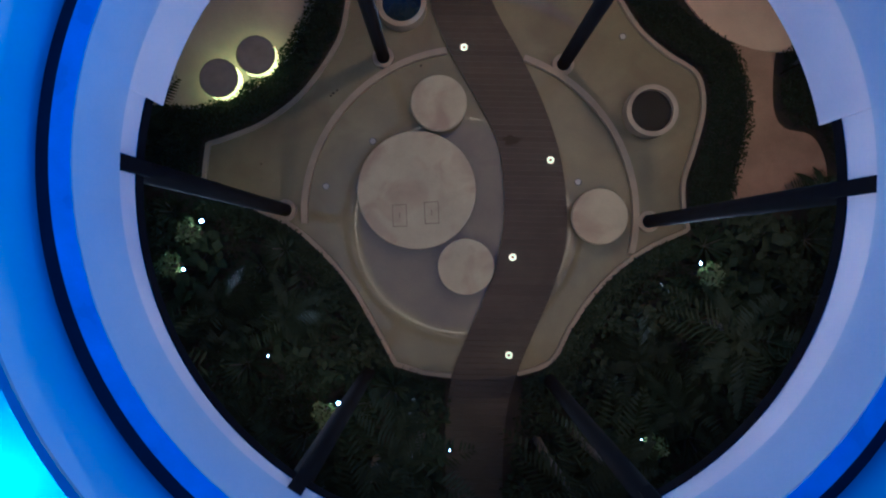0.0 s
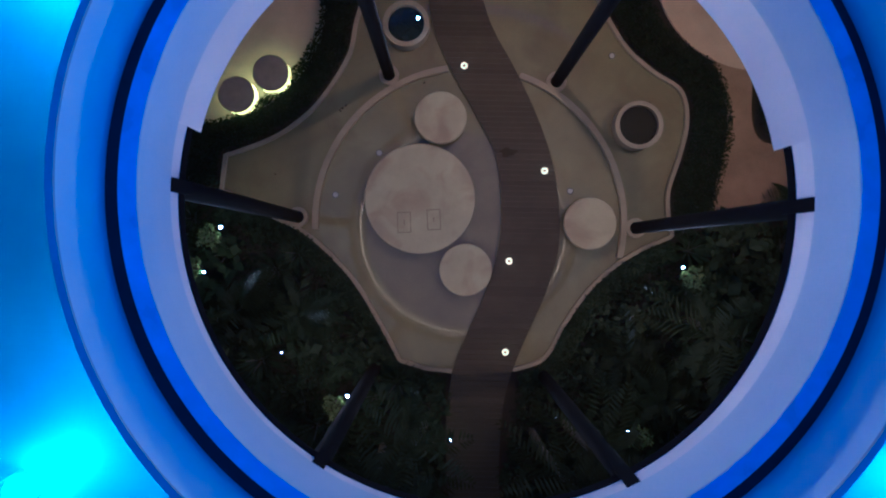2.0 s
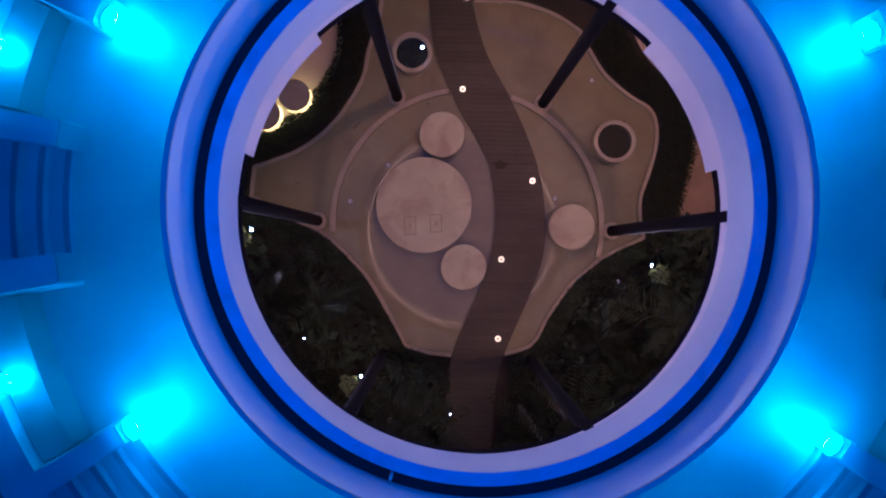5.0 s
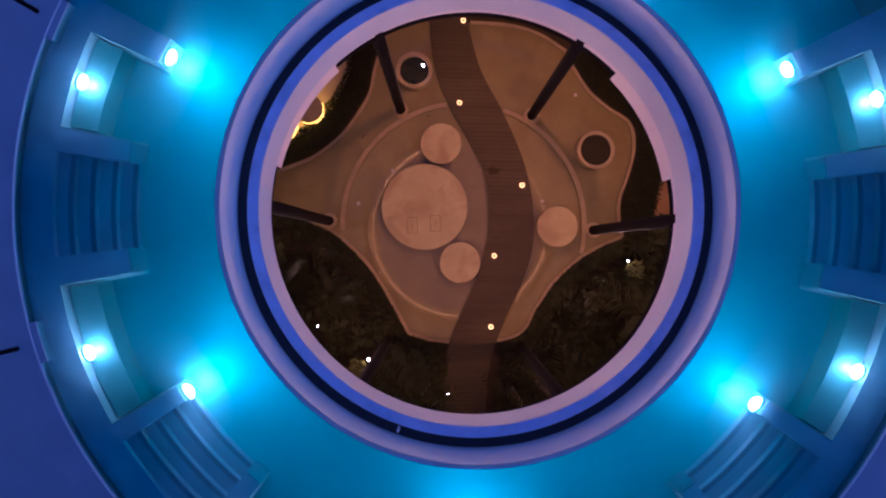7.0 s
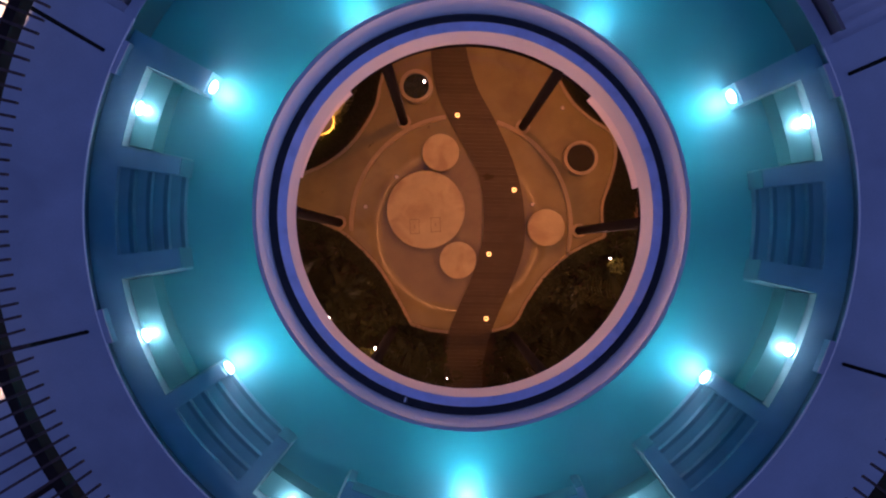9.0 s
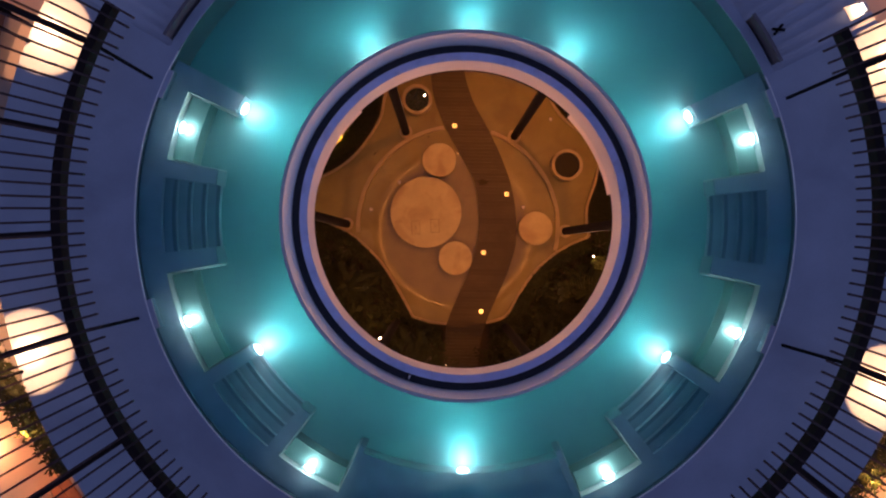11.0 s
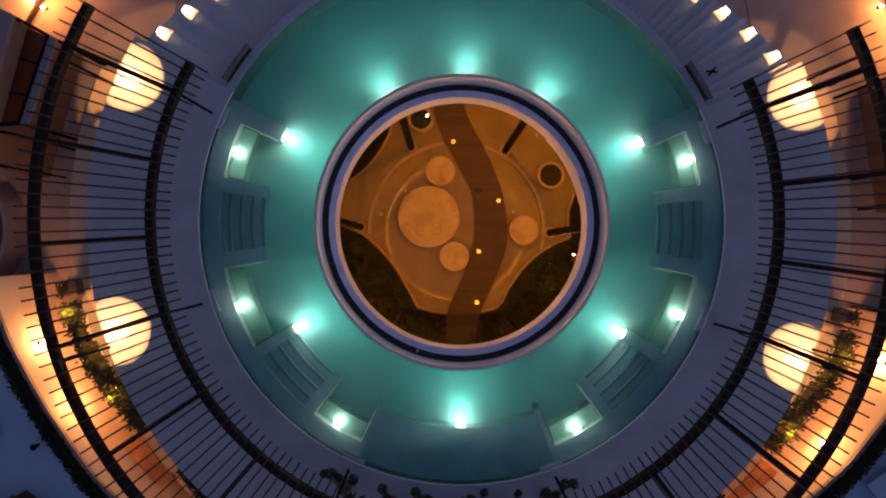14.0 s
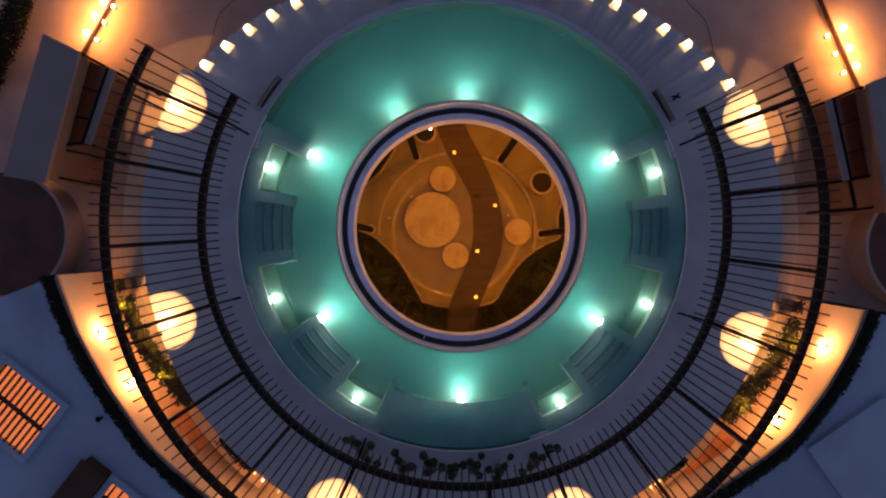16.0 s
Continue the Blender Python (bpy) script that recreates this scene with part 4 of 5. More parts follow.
# ---- foliage ----
def leaf_mesh(name, leaves, material):
    """leaves: base, tip, half-width vector; each becomes a folded pointed leaf."""
    verts, faces = [], []
    for b, t, w in leaves:
        mid = b.lerp(t, 0.45)
        i = len(verts)
        verts += [tuple(b), tuple(mid + w), tuple(t), tuple(mid - w)]
        faces += [(i, i + 1, i + 2), (i, i + 2, i + 3)]
    me = bpy.data.meshes.new(name)
    me.from_pydata(verts, [], faces)
    me.materials.append(material)
    return me


def frond_leaves(rng, origin, az, length, rise, droop, leaflets, width):
    out = []
    d = Vector((math.cos(az), math.sin(az), 0))
    side = Vector((-d.y, d.x, 0))
    bend = rng.uniform(-0.3, 0.3)
    for i in range(leaflets):
        t = (i + 1) / leaflets
        if rng.random() < 0.08:
            continue
        p = origin + d * length * t + side * bend * length * t * t + Vector((0, 0, rise * t - droop * t * t))
        reach = width * math.sin(math.pi * (0.15 + 0.8 * t)) + 0.04
        for s_ in (1, -1):
            tip = p + side * s_ * reach + d * reach * 0.55 + Vector((0, 0, -0.35 * reach + rng.uniform(-0.04, 0.04)))
            w = (d * 0.03 + Vector((0, 0, 0.01))) * (0.7 + length * 0.3)
            out.append((p, tip, w))
    return out


def palm(name, label, height, fronds, length, seed, lean=(0, 0)):
    rng = random.Random(seed)
    ob = thing(name, label, "palm")
    top = Vector((lean[0], lean[1], height))
    bm = bmesh.new()
    last = Vector((0, 0, 0))
    for k in range(5):
        t = (k + 1) / 5
        nxt = Vector((lean[0] * t * t, lean[1] * t * t, height * t))
        rod(bm, last, nxt + (nxt - last) * 0.03, 0.10 - 0.008 * k, 0.092 - 0.008 * k, 10)
        last = nxt
    part("trunk", bm, M_TRUNK, ob, "grey-brown ringed trunk")
    leaves = []
    for k in range(fronds):
        az = 2 * math.pi * k / fronds + rng.uniform(-0.5, 0.5)
        leaves += frond_leaves(rng, top + Vector((0, 0, rng.uniform(-0.15, 0.1))), az, length * rng.uniform(0.5, 1.15), rng.uniform(0.1, 0.9), rng.uniform(0.5, 1.6), 16, 0.34)
    for k in range(26):
        a = rng.uniform(0, 2 * math.pi)
        tip = top + Vector((math.cos(a), math.sin(a), 0)) * rng.uniform(0.15, 0.4) + Vector((0, 0, rng.uniform(0.05, 0.3)))
        leaves.append((top + Vector((0, 0, 0.02)), tip, Vector((-math.sin(a), math.cos(a), 0)) * 0.05))
    crown = new("crown", leaf_mesh("crown", leaves, M_LEAF))
    crown.parent = ob
    return ob


def shrub(name, label, radius, count, leaf, seed, blade=False, leaf_material=None):
    rng = random.Random(seed)
    ob = thing(name, label, "shrub")
    bm = bmesh.new()
    for k in range(5):
        a = 2 * math.pi * k / 5
        rod(bm, (0, 0, 0), (0.4 * radius * math.cos(a), 0.4 * radius * math.sin(a), 0.6 * radius), 0.02, 0.01, 6)
    if leaf_material:
        for v in bm.verts:
            if v.co.z < 0.01:
                v.co.z = -0.85
    part("stem", bm, M_TRUNK, ob)
    leaves = []
    for k in range(count):
        a, u = rng.uniform(0, 2 * math.pi), rng.uniform(0.05, 1)
        if blade:
            b = Vector((0.1 * radius * math.cos(a), 0.1 * radius * math.sin(a), 0.1))
            t = Vector((radius * math.cos(a) * (0.5 + u * 0.6), radius * math.sin(a) * (0.5 + u * 0.6), radius * (1.1 - 0.9 * u)))
            w = Vector((-math.sin(a), math.cos(a), 0)) * leaf
        else:
            e = math.asin(u)
            b = Vector((math.cos(a) * math.cos(e), math.sin(a) * math.cos(e), 0.9 * math.sin(e) + 0.15)) * radius * rng.uniform(0.6, 1.0)
            g = Vector((rng.uniform(-1, 1), rng.uniform(-1, 1), rng.uniform(-0.4, 0.5))).normalized() * leaf * rng.uniform(0.7, 1.4)
            t = b + g
            w = g.cross(Vector((rng.uniform(-0.4, 0.4), rng.uniform(-0.4, 0.4), 1))) * 0.32
        leaves.append((b, t, w))
    crown = new("crown", leaf_mesh("crown", leaves, leaf_material or M_LEAF))
    crown.parent = ob
    return ob


def inside(p, outline):
    x, y = p
    hit = False
    for (x0, y0), (x1, y1) in zip(outline, outline[1:] + outline[:1]):
        if (y0 > y) != (y1 > y) and x < (x1 - x0) * (y - y0) / (y1 - y0) + x0:
            hit = not hit
    return hit




def free(x, y, gap=0.25):
    if not (at_y(BW_LEFT, y) - gap > x or at_y(BW_RIGHT, y) + gap < x):
        return False
    if any(math.hypot(x - c[0], y - c[1]) < 0.35 for c in GARDEN_SPOTS):
        return False
    if any(math.hypot(x - xy(4.28, a)[0], y - xy(4.28, a)[1]) < 0.25 for a in COLUMN_AZ):
        return False
    return not any(inside((x + dx, y + dy), PATIO) for dx in (-gap, 0, gap) for dy in (-gap, 0, gap))


models = [
    palm("palm_tree", "slender garden palm with arching feathered fronds", 2.6, 13, 1.5, 1, (0.35, 0.1)),
    palm("palm_tree", "slender garden palm with arching feathered fronds", 3.4, 15, 1.7, 2, (-0.3, 0.35)),
    palm("dwarf_palm", "low dwarf palm with arching fronds", 0.7, 14, 1.15, 3),
]
bushes = [
    shrub("shrub", "dense dark green leafy garden shrub", 0.55, 170, 0.15, 4),
    shrub("shrub", "dense dark green leafy garden shrub", 0.42, 130, 0.11, 5),
    shrub("strap_plant", "clump of long strap-shaped green leaves", 0.6, 60, 0.028, 6, True),
    shrub("broadleaf_plant", "broad-leaved green tropical plant", 0.6, 46, 0.34, 7),
]
rng = random.Random(11)
spots = []
PALM_SPOTS = [(-0.95, -5.0, 0), (1.75, -5.2, 1), (2.6, -5.0, 0), (-2.0, -5.6, 1), (-4.1, -2.3, 2), (-5.6, -2.2, 2), (3.9, -3.2, 2), (5.6, -2.3, 0), (-6.9, -3.0, 1),
              (6.9, -4.2, 1), (-3.3, -6.4, 0), (3.6, -6.6, 1), (-5.0, -4.9, 2), (4.9, -4.3, 2), (-7.6, 2.1, 2)]
used = [0] * 7
for x, y, k in PALM_SPOTS:
    m = pose(x, y, 0, 0, 0, rng.uniform(0, 360))
    if used[k]:
        copy_thing(models[k], m)
    else:
        models[k].matrix_basis = m
        used[k] = 1
    spots.append((x, y, 0.5))
tries = 0
while len(spots) < 190 and tries < 20000:
    tries += 1
    x, y = rng.uniform(-8.8, 8.8), rng.uniform(-8.8, 0.9)
    if math.hypot(x, y) > 8.8 or not free(x, y, 0.3):
        continue
    if y > 0.2 and abs(x) < 5.6:
        continue
    if x > 5.9 and y > 0.2:
        continue
    if any(math.hypot(x - a, y - b) < 0.42 for a, b, _ in spots):
        continue
    k = rng.choice((0, 0, 1, 1, 2, 3))
    m = pose(x, y, 0, 0, 0, rng.uniform(0, 360)) @ Matrix.Scale(rng.uniform(0.7, 1.25), 4)
    if used[3 + k]:
        copy = copy_thing(bushes[k], m)
        copy.scale = m.to_scale()
    else:
        bushes[k].matrix_basis = m
        used[3 + k] = 1
    spots.append((x, y, 0.4))


# plants beside the garden lamps, their lamp-lit look put into the leaf colour, and a small palm at the end of the earth
# path
pale = shrub("lit_shrub", "garden plant with lamp light put into its yellow-green leaf colour", 0.30, 150, 0.085, 8, leaf_material=M_LIT_LEAF)
LIT_PLANT_SPOTS = ((-6.62, -1.22), (-6.2, -0.45), (-3.1, -4.45), (5.42, -1.2), (4.2, -5.05), (7.6, 3.75))
for i, (x, y) in enumerate(LIT_PLANT_SPOTS):
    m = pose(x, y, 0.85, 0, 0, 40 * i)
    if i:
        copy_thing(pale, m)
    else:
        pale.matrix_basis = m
small = palm("dwarf_palm", "small palm sprouting beside the brown earth path", 0.35, 7, 0.85, 9)
small.matrix_basis = pose(8.15, 0.72, 0, 0, 0, 15)


def hedge(name, label, outline, height, count, leaf, seed, base=0.0, material=None):
    """Clipped planting over a plan outline, as many small leaves."""
    r = random.Random(seed)
    xs, ys = [p[0] for p in outline], [p[1] for p in outline]
    leaves = []
    while len(leaves) < count:
        x, y = r.uniform(min(xs), max(xs)), r.uniform(min(ys), max(ys))
        if not inside((x, y), outline):
            continue
        z = base + height * (0.35 + 0.65 * r.random()) * (0.8 + 0.3 * noise.noise(Vector((x * 1.5, y * 1.5, seed))))
        b = Vector((x, y, z))
        g = Vector((r.uniform(-1, 1), r.uniform(-1, 1), r.uniform(-0.2, 0.7))).normalized() * leaf * r.uniform(0.7, 1.5)
        leaves.append((b, b + g, g.cross(Vector((r.uniform(-0.5, 0.5), r.uniform(-0.5, 0.5), 1))) * 0.35))
    ob = new(name, leaf_mesh(name, leaves, material or M_HEDGE))
    return tagged(ob, label, "hedge", kind="stuff")


def verge(line, inner, outer):
    """The plan outline of a strip beside a line, between two offsets to its left."""
    rows = []
    for i, p in enumerate(line):
        d = (Vector(line[min(i + 1, len(line) - 1)]) - Vector(line[max(i - 1, 0)])).normalized()
        rows.append((Vector(p), Vector((-d.y, d.x))))
    return [tuple(p + n * inner) for p, n in rows] + [tuple(p + n * outer) for p, n in rows[::-1]]


SOUTH_WEST = smooth_line([(-6.0, 0.66), (-4.96, 0.13), (-3.95, -0.38), (-2.86, -1.43), (-2.1, -2.62), (-1.62, -3.47), (-0.9, -3.72), (-0.42, -3.8)])
SOUTH_EAST = smooth_line([(1.32, -3.75), (2.04, -3.34), (2.49, -2.53), (3.14, -1.59), (4.06, -0.77), (5.1, -0.26)])
for line, seed in ((SOUTH_WEST, 23), (SOUTH_EAST, 24)):
    hedge("ground_cover", "low dark green ground cover spilling over the courtyard kerb", verge(line, -0.55, -0.07), 0.30, 6500, 0.06, seed, 0.0, M_LEAF)
    hedge("ground_cover", "low dark green ground cover spilling over the courtyard kerb", verge(line, -0.24, -0.03), 0.24, 500, 0.06, seed + 10, 0.03, M_LEAF)
hedge("hedge", "clipped dark green hedge along the courtyard kerb",
      smooth_line([(3.45, 5.6), (4.08, 4.62), (4.75, 4.06), (5.47, 3.55), (5.65, 2.72), (5.45, 1.79), (5.2, 0.98), (5.22, 0.31)]) + smooth_line([(6.15, 0.35), (6.42, 1.54), (6.61, 2.61), (6.3, 3.95), (5.6, 4.5), (4.8, 5.2), (4.4, 6.2)]), 0.45, 13000, 0.05, 21)
hedge("hedge", "dark green hedge between courtyard floor and round terrace",
      smooth_line([(-2.72, 6.2), (-3.0, 5.12), (-3.2, 4.22), (-3.97, 3.05), (-4.87, 2.3), (-5.75, 1.9), (-6.28, 1.7), (-6.4, 0.9), (-7.2, 0.8)]) + smooth_line([(-8.2, 2.3), (-7.3, 2.5), (-6.2, 2.52), (-5.3, 3.0), (-4.6, 3.65), (-4.1, 4.35), (-3.78, 5.15), (-3.9, 6.6)]), 0.45, 14000, 0.055, 22)
hedge("hedge", "dark planting beside the earth path", [(7.35, 4.1), (7.32, 2.8), (7.6, 2.35), (8.25, 2.2), (8.6, 1.4), (9.2, 1.4), (9.2, 4.4)], 0.45, 5000, 0.055, 23)
GRASS = [(-6.4, 0.5), (-4.95, -0.02), (-3.95, -0.52), (-2.95, -1.55), (-2.2, -2.72), (-1.72, -3.6), (-0.5, -3.85), (-0.55, -5), (-0.5, -8.6), (-8.6, -8.6), (-9, 0.3)]
hedge("ground_cover", "low dark ground cover plants in the garden bed", GRASS, 0.22, 14000, 0.075, 24)
GRASS_E = [(5.3, -0.35), (4.15, -0.9), (3.25, -1.7), (2.6, -2.62), (2.15, -3.42), (1.35, -3.8), (1.2, -5), (1.15, -8.6), (8.6, -8.6), (9, 0.3)]
hedge("ground_cover", "low dark ground cover plants in the garden bed", GRASS_E, 0.22, 14000, 0.075, 25)
inner_edge = [(x * 1.007, y * 1.007) for x, y in edge_line]
outer_edge = [(x * 1.036, y * 1.036) for x, y in edge_line]
hedge("roof_hedge", "ragged dark planting along the roof edge", inner_edge + outer_edge[::-1], 0.34, 32000, 0.075, 26, 9.95)

hedge("hedge", "dark hedge along the outer edge of the terrace", [(-16.46, 8.65), (-17.17, 6.78), (-17.89, 5.0), (-18.9, 5.0), (-18.1, 7.0), (-17.4, 9.0)], 0.7, 5000, 0.09, 27, 6.8)

# ---- planters on the walkway ----
M_PLANTER_LEAF = surface("planter_leaf", (0.05, 0.055, 0.018), 0.6, 0.45, 5.0, 30, 0.0, spec=0.2)


def walkway_planter(rows, seed, lit):
    ob = thing("long_planter", "long curved planter with dark green plants and small lamps", "planter", (0, 0, 0), 0, "walkway planters")
    outline = curve_at(rows, 1) + curve_at(rows, 2)[::-1]
    bm = bmesh.new()
    prism(bm, outline, 6.0, 8.86)
    part("trough", bm, M_WALL_WARM, ob)
    r = random.Random(seed)
    leaves = []
    xs, ys = [p[0] for p in outline], [p[1] for p in outline]
    while len(leaves) < 3600:
        x, y = r.uniform(min(xs), max(xs)), r.uniform(min(ys), max(ys))
        if not inside((x, y), outline):
            continue
        b = Vector((x + r.uniform(-0.06, 0.06), y + r.uniform(-0.06, 0.06), 8.86 + 0.4 * r.random()))
        g = Vector((r.uniform(-1, 1), r.uniform(-1, 1), r.uniform(-0.1, 0.8))).normalized() * r.uniform(0.06, 0.14)
        leaves.append((b, b + g, g.cross(Vector((0.2, r.uniform(-0.5, 0.5), 1))) * 0.35))
    crown = new("planting", leaf_mesh("planting", leaves, M_PLANTER_LEAF))
    crown.parent = ob
    for az, rr in lit:
        x, y = xy(rr, az)
        bm = bmesh.new()
        rod(bm, (x, y, 8.8), (x, y, 9.24), 0.012, 0.012, 6)
        rod(bm, (x, y, 9.24), (x, y, 9.30), 0.03, 0.04, 10)
        part("spike_lamp", bm, M_COLUMN, ob, "small black spike lamp")
        lamp("planter_glow", "POINT", (x, y, 9.38), 16, (1.0, 0.55, 0.06), None, 0.03)
        # tuft in the brighter leaf colour, which already holds the lamp's light
        leaves = []
        for k in range(70):
            p = Vector((x, y, 9.1)) + Vector((r.gauss(0, 0.13), r.gauss(0, 0.13), r.uniform(0, 0.25)))
            g = Vector((r.uniform(-1, 1), r.uniform(-1, 1), r.uniform(0, 0.6))).normalized() * r.uniform(0.07, 0.13)
            leaves.append((p, p + g, g.cross(Vector((0.2, 0.1, 1))) * 0.35))
        tuft = new("tuft", leaf_mesh("tuft", leaves, M_LIT_LEAF))
        tuft.parent = ob
        tagged(tuft, "leaves with lamp light put into their yellow-green colour", kind="stuff")


walkway_planter(PLANTER_W, 31, ((-166.3, 12.15), (-152.8, 11.75)))
walkway_planter(PLANTER_E, 32, ((-18.4, 12.3), (-31.6, 11.75)))
# floor tiles lifted to catch the wall lamps, radii scaled to fit the view
for start, span, outer in ((-145.9, 7.3, 12.66), (-46.6, 9.6, 12.75)):
    ob = thing("terracotta_bed", "terracotta-tiled floor patch raised to fit the camera's view", "planter bed", group="terracotta beds")
    bm = bmesh.new()
    sector(bm, 12.10, outer, start, start + span, 6.0, 8.35, 1.4)
    part("body", bm, M_BRICK, ob)
    wide = (outer - 12.10) / 2
    for k in range(3):
        for r0 in (12.105, 12.105 + wide):
            bm = bmesh.new()
            sector(bm, r0, r0 + wide - 0.015, start + 0.05 + span / 3 * k, start + span / 3 * (k + 1) - 0.04, 8.354, 8.38, 1.4)
            part("tile", bm, M_BRICK, ob)
for side, a0, a1 in (("west", -146.2, -127.0), ("east", -53.0, -35.6)):
    bm = bmesh.new()
    sector(bm, 11.28, 12.095, a0, a1, 6.0, 8.34, 1.4)
    structure("wall_step_%s" % side, bm, M_WALKWAY, "tan stone step between the deck and the terracotta patch", "ledge")
# low fringe of plants below the deck edge, ending in small lanterns
for a0, a1, lights in ((-138.0, -130.4, (-129.3, -127.4, -123.9)), (-50.6, -45.2, (-51.3, -52.3, -53.2))):
    inner_line = [xy(11.01, a) for a in np.linspace(a0, a1, 8)]
    outer_line = [xy(11.27, a) for a in np.linspace(a0, a1, 8)]
    bm = bmesh.new()
    prism(bm, inner_line + outer_line[::-1], 6.0, 9.2)
    structure("ledge_planting", bm, M_WALKWAY, "narrow stone ledge below the deck edge", "ledge")
    hedge("fringe", "narrow dark fringe of plants below the deck edge", inner_line + outer_line[::-1], 0.62, 700, 0.08, 50, 9.15)
    for n, a in enumerate(lights):
        x, y = xy(11.17, a)
        ob = thing("lantern", "small glowing lantern on a thin post below the deck", "lantern", (x, y, 6.0), a, "small lanterns")
        bm = bmesh.new()
        rod(bm, (0, 0, 0), (0, 0, 3.5), 0.02, 0.015, 8)
        part("post", bm, M_COLUMN, ob)
        bm = bmesh.new()
        rod(bm, (0, 0, 3.5), (0, 0, 3.58), 0.03, 0.04, 10)
        part("bulb", bm, G_STEP, ob, "warm glowing bulb")
        if n == 1:
            lamp("lantern_glow", "POINT", (x, y, 9.74), 40, AMBER, None, 0.04)
# small litter and marks on the floors
for x, y, turn, size in ((-3.22, 2.91, 20, 0.05), (-3.13, 2.98, 70, 0.04), (-3.28, 2.85, 130, 0.045), (-1.15, 3.60, 40, 0.045), (-4.9, 1.2, 95, 0.035), (4.6, 3.2, 10, 0.04)):
    ob = thing("fallen_leaf", "small dry brown leaf lying on the concrete floor", "leaf", (x, y, 0.045), turn, "fallen leaves")
    bm = bmesh.new()
    pts = [(-size, 0, 0.002), (0, size * 0.55, 0.012), (size, 0, 0.004), (0, -size * 0.55, 0.012)]
    prism(bm, [(p[0], p[1]) for p in pts], 0.0, 0.006)
    part("blade", bm, M_SOIL, ob)
bm = bmesh.new()
prism(bm, [(1.02 + (0.20 + 0.05 * math.sin(5 * a)) * math.cos(a), 1.85 + (0.11 + 0.03 * math.cos(3 * a)) * math.sin(a)) for a in np.linspace(0, 2 * math.pi, 25)[:-1]], 0.157, 0.160)
structure("floor_dark_patch", bm, M_SOIL, "dark patch on the boardwalk planks", "stain")
for side in (1, -1):
    bm = bmesh.new()
    strip(bm, smooth_line([(side * 8.2, 9.7), (side * 8.92, 8.84), (side * 9.51, 8.23), (side * 9.84, 6.95)]), 0.025, 6.8, 6.806)
    structure("trim_joint_%s" % ("east" if side > 0 else "west"), bm, M_DARK, "dark joint line in the terrace paving", "joint")
# fitting beside the stairs
ob = thing("stair_bracket", "small dark metal bracket lying beside the stairs", "bracket", (*xy(8.77, 32.1), 9.31), 32)
for turn in (20, -35):
    bm = bmesh.new()
    m = Matrix.Rotation(radians(turn), 4, "Z")
    box(bm, -0.16, 0.16, -0.03, 0.03, 0.0, 0.05, m, 0.008)
    part("bar", bm, M_COLUMN, ob)
# pipe stub in the ring gutter
ob = thing("drain_pipe", "short white pipe stub standing in the ring gutter", "pipe", (*xy(4.10, -108), 8.99), -108)
bm = bmesh.new()
rod(bm, (0, 0, 0), (0, 0, 0.27), 0.025, 0.025, 10)
part("stub", bm, M_WHITE, ob)
for az in (-169.6, -12.6):
    ob = thing("plinth", "pale stone plinth carrying a dark planter box", "plinth", (*xy(11.98, az), 8.35), az, "walkway plinths")
    bm = bmesh.new()
    box(bm, -0.29, 0.29, -0.36, 0.36, 0.0, 0.34, None, 0.02)
    part("block", bm, M_WALL_WARM, ob)
    bm = bmesh.new()
    box(bm, -0.31, 0.31, -0.38, 0.38, 0.34, 0.40, None, 0.012)
    part("slab", bm, M_WALKWAY, ob)
    ob = thing("planter_box", "dark square planter box with a small leafy shrub", "planter", (*xy(12.03, az), 8.75), az, "walkway planter boxes")
    bm = bmesh.new()
    box(bm, -0.21, 0.21, -0.21, 0.21, 0.0, 0.42, None, 0.02)
    part("body", bm, M_BROWN, ob)
    r = random.Random(60)
    leaves = []
    for k in range(130):
        b = Vector((r.gauss(0.14, 0.09), r.gauss(0.02, 0.10), 0.42 + 0.22 * r.random()))
        g = Vector((r.uniform(-1, 1), r.uniform(-1, 1), r.uniform(-0.2, 0.7))).normalized() * r.uniform(0.06, 0.12)
        leaves.append((b, b + g, g.cross(Vector((0.2, r.uniform(-0.5, 0.5), 1))) * 0.35))
    crown = new("planting", leaf_mesh("planting", leaves, M_PLANTER_LEAF))
    crown.parent = ob
    tagged(crown, "dark leafy shrub", kind="stuff")

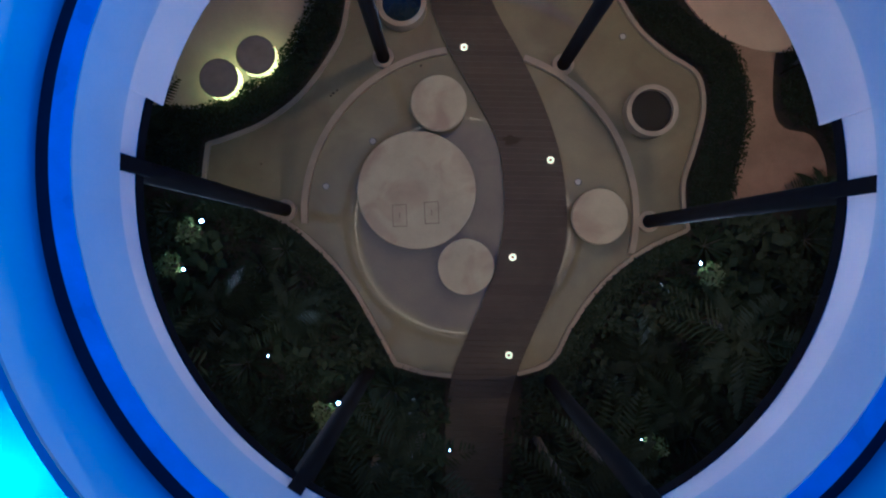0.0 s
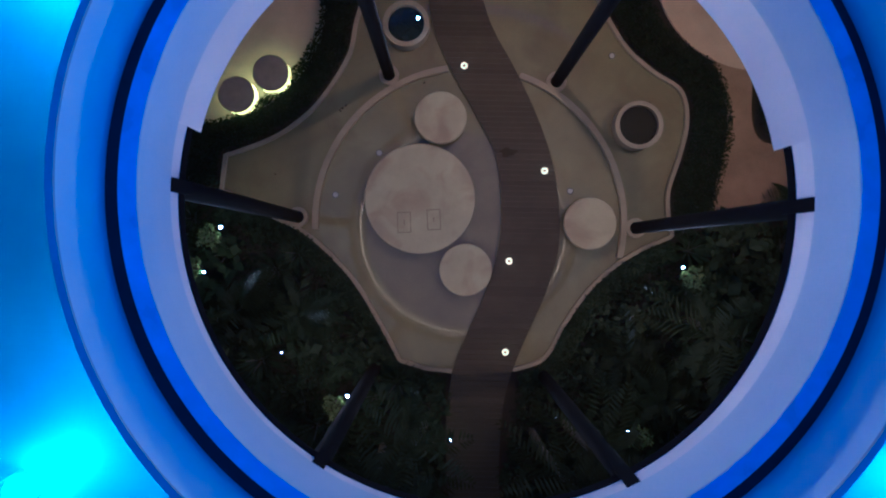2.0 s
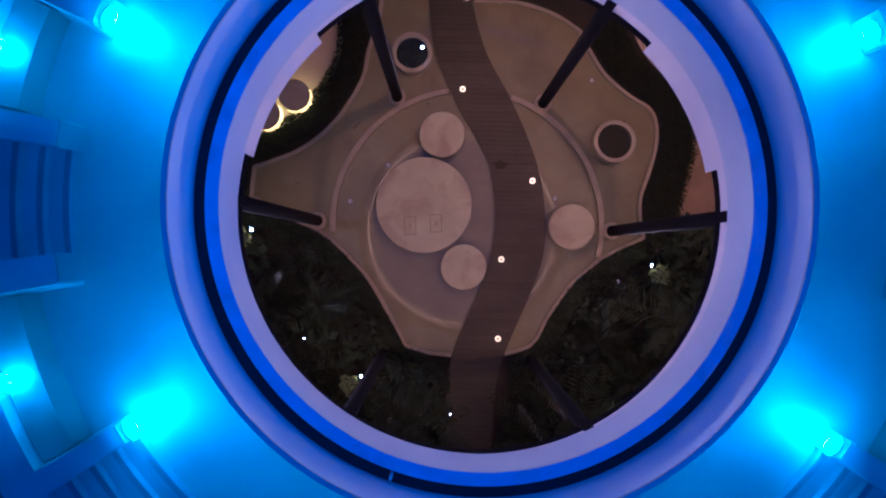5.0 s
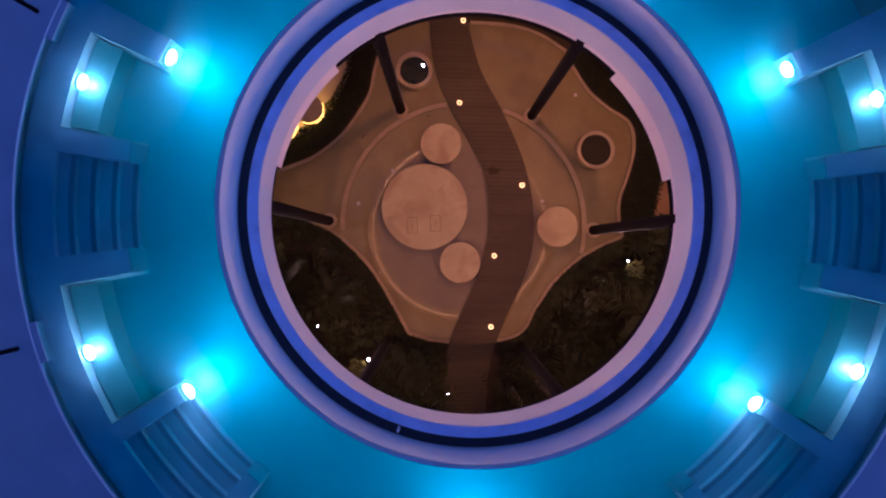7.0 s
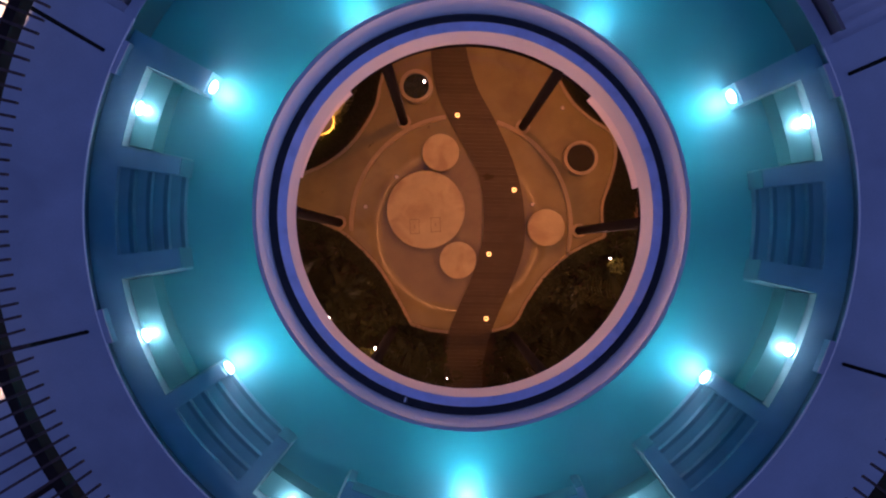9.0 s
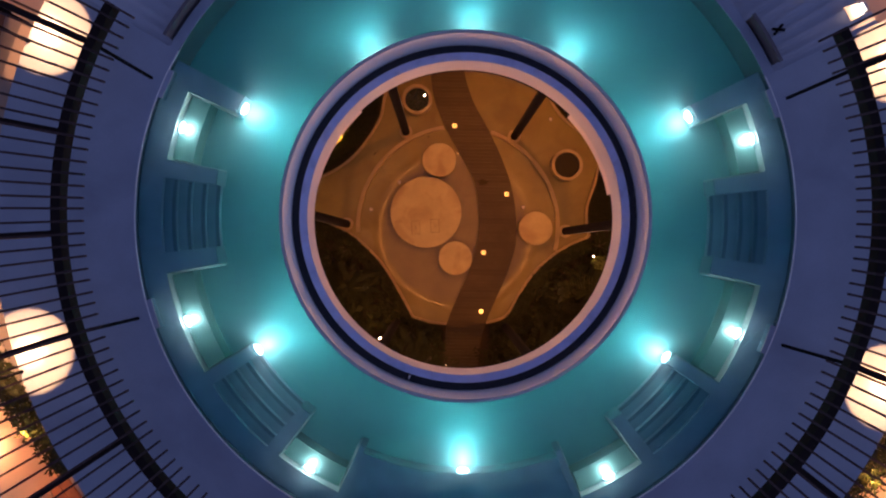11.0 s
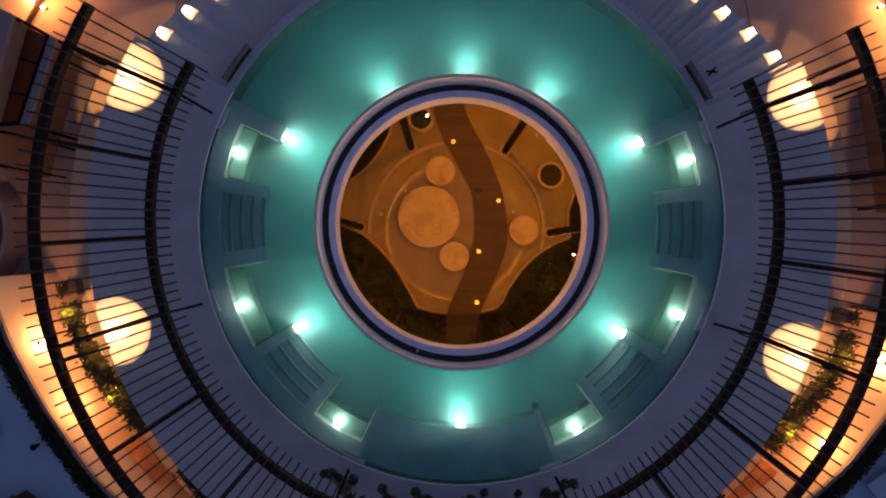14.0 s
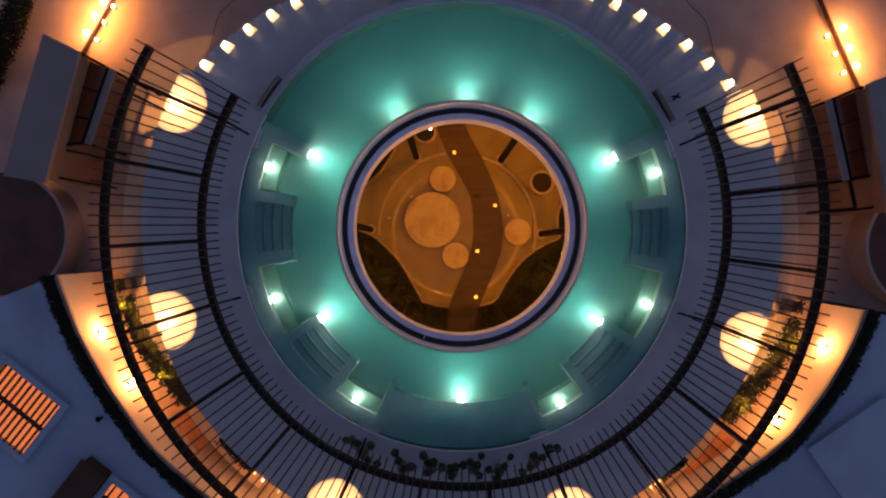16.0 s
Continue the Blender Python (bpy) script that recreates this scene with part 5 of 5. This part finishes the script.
# ---- cloud-pruned topiary on the deck ----
TOPIARY = (
    ((-3.25, -7.75), ((-3.75, -7.09), (-3.53, -7.04), (-3.37, -7.24), (-2.95, -7.27), (-3.0, -7.68), (-2.7, -7.82))),
    ((-1.9, -8.2), ((-2.13, -7.5), (-2.0, -7.78), (-1.86, -8.03), (-1.82, -8.28), (-1.59, -7.92))),
    ((-0.95, -8.2), ((-1.2, -7.54), (-1.05, -7.84), (-1.08, -8.14), (-0.85, -7.8), (-0.58, -7.91))),
    ((-0.22, -8.3), ((-0.32, -8.01), (-0.14, -7.9), (-0.25, -8.25))),
    ((0.5, -8.2), ((0.71, -7.55), (0.58, -7.85), (0.64, -8.15), (0.34, -7.78), (0.12, -7.88))),
    ((1.35, -8.25), ((1.66, -7.58), (1.47, -7.88), (1.31, -8.1), (0.96, -8.0), (1.24, -8.33))),
    ((2.55, -7.95), ((3.17, -7.21), (2.95, -7.28), (2.71, -7.56), (2.43, -7.48), (2.07, -8.09), (2.31, -7.9))),
)
for n, (base, tips) in enumerate(TOPIARY):
    r = random.Random(40 + n)
    ob = thing("topiary", "potted cloud-pruned topiary with dark round leaf balls", "topiary", (*base, 9.76), 0, "deck topiary")
    bm = bmesh.new()
    rod(bm, (0, 0, 0), (0, 0, 0.34), 0.15, 0.2, 16)
    part("pot", bm, M_POT, ob, "round clay pot")
    bm = bmesh.new()
    rod(bm, (0, 0, 0.3), (0.02, 0.02, 0.8), 0.035, 0.025, 8)
    ends = []
    for k, (tx, ty) in enumerate(tips):
        p = Vector((tx - base[0], ty - base[1], 0.94 + r.uniform(-0.15, 0.15)))
        rod(bm, (0.01, 0.01, 0.5 + 0.05 * k), p, 0.03, 0.018, 6)
        ends.append(p)
    part("branches", bm, M_TRUNK, ob, "bare grey branches")
    for p in ends:
        leaves = []
        size = r.uniform(0.10, 0.14)
        for k in range(260):
            v = Vector((r.gauss(0, 1), r.gauss(0, 1), r.gauss(0, 1))).normalized()
            b = p + v * size * r.uniform(0.55, 1.0)
            g = (v + Vector((r.uniform(-1, 1), r.uniform(-1, 1), r.uniform(-1, 1)))).normalized() * 0.05
            leaves.append((b, b + g, g.cross(v) * 0.8 + Vector((0.008, 0.008, 0))))
        ball = new("leaf_ball", leaf_mesh("leaf_ball", leaves, M_POM))
        ball.parent = ob

# ---- boardwalk planks, last ----
y = -8.3
while y < 9.3:
    low, high = y - 0.064, y + 0.064
    bm = bmesh.new()
    prism(bm, [(at_y(BW_LEFT, low), low), (at_y(BW_RIGHT, low), low), (at_y(BW_RIGHT, high), high), (at_y(BW_LEFT, high), high)], 0.10, 0.135 + random.uniform(0, 0.005))
    part("plank", bm, M_PLANK, boardwalk)
    y += 0.134
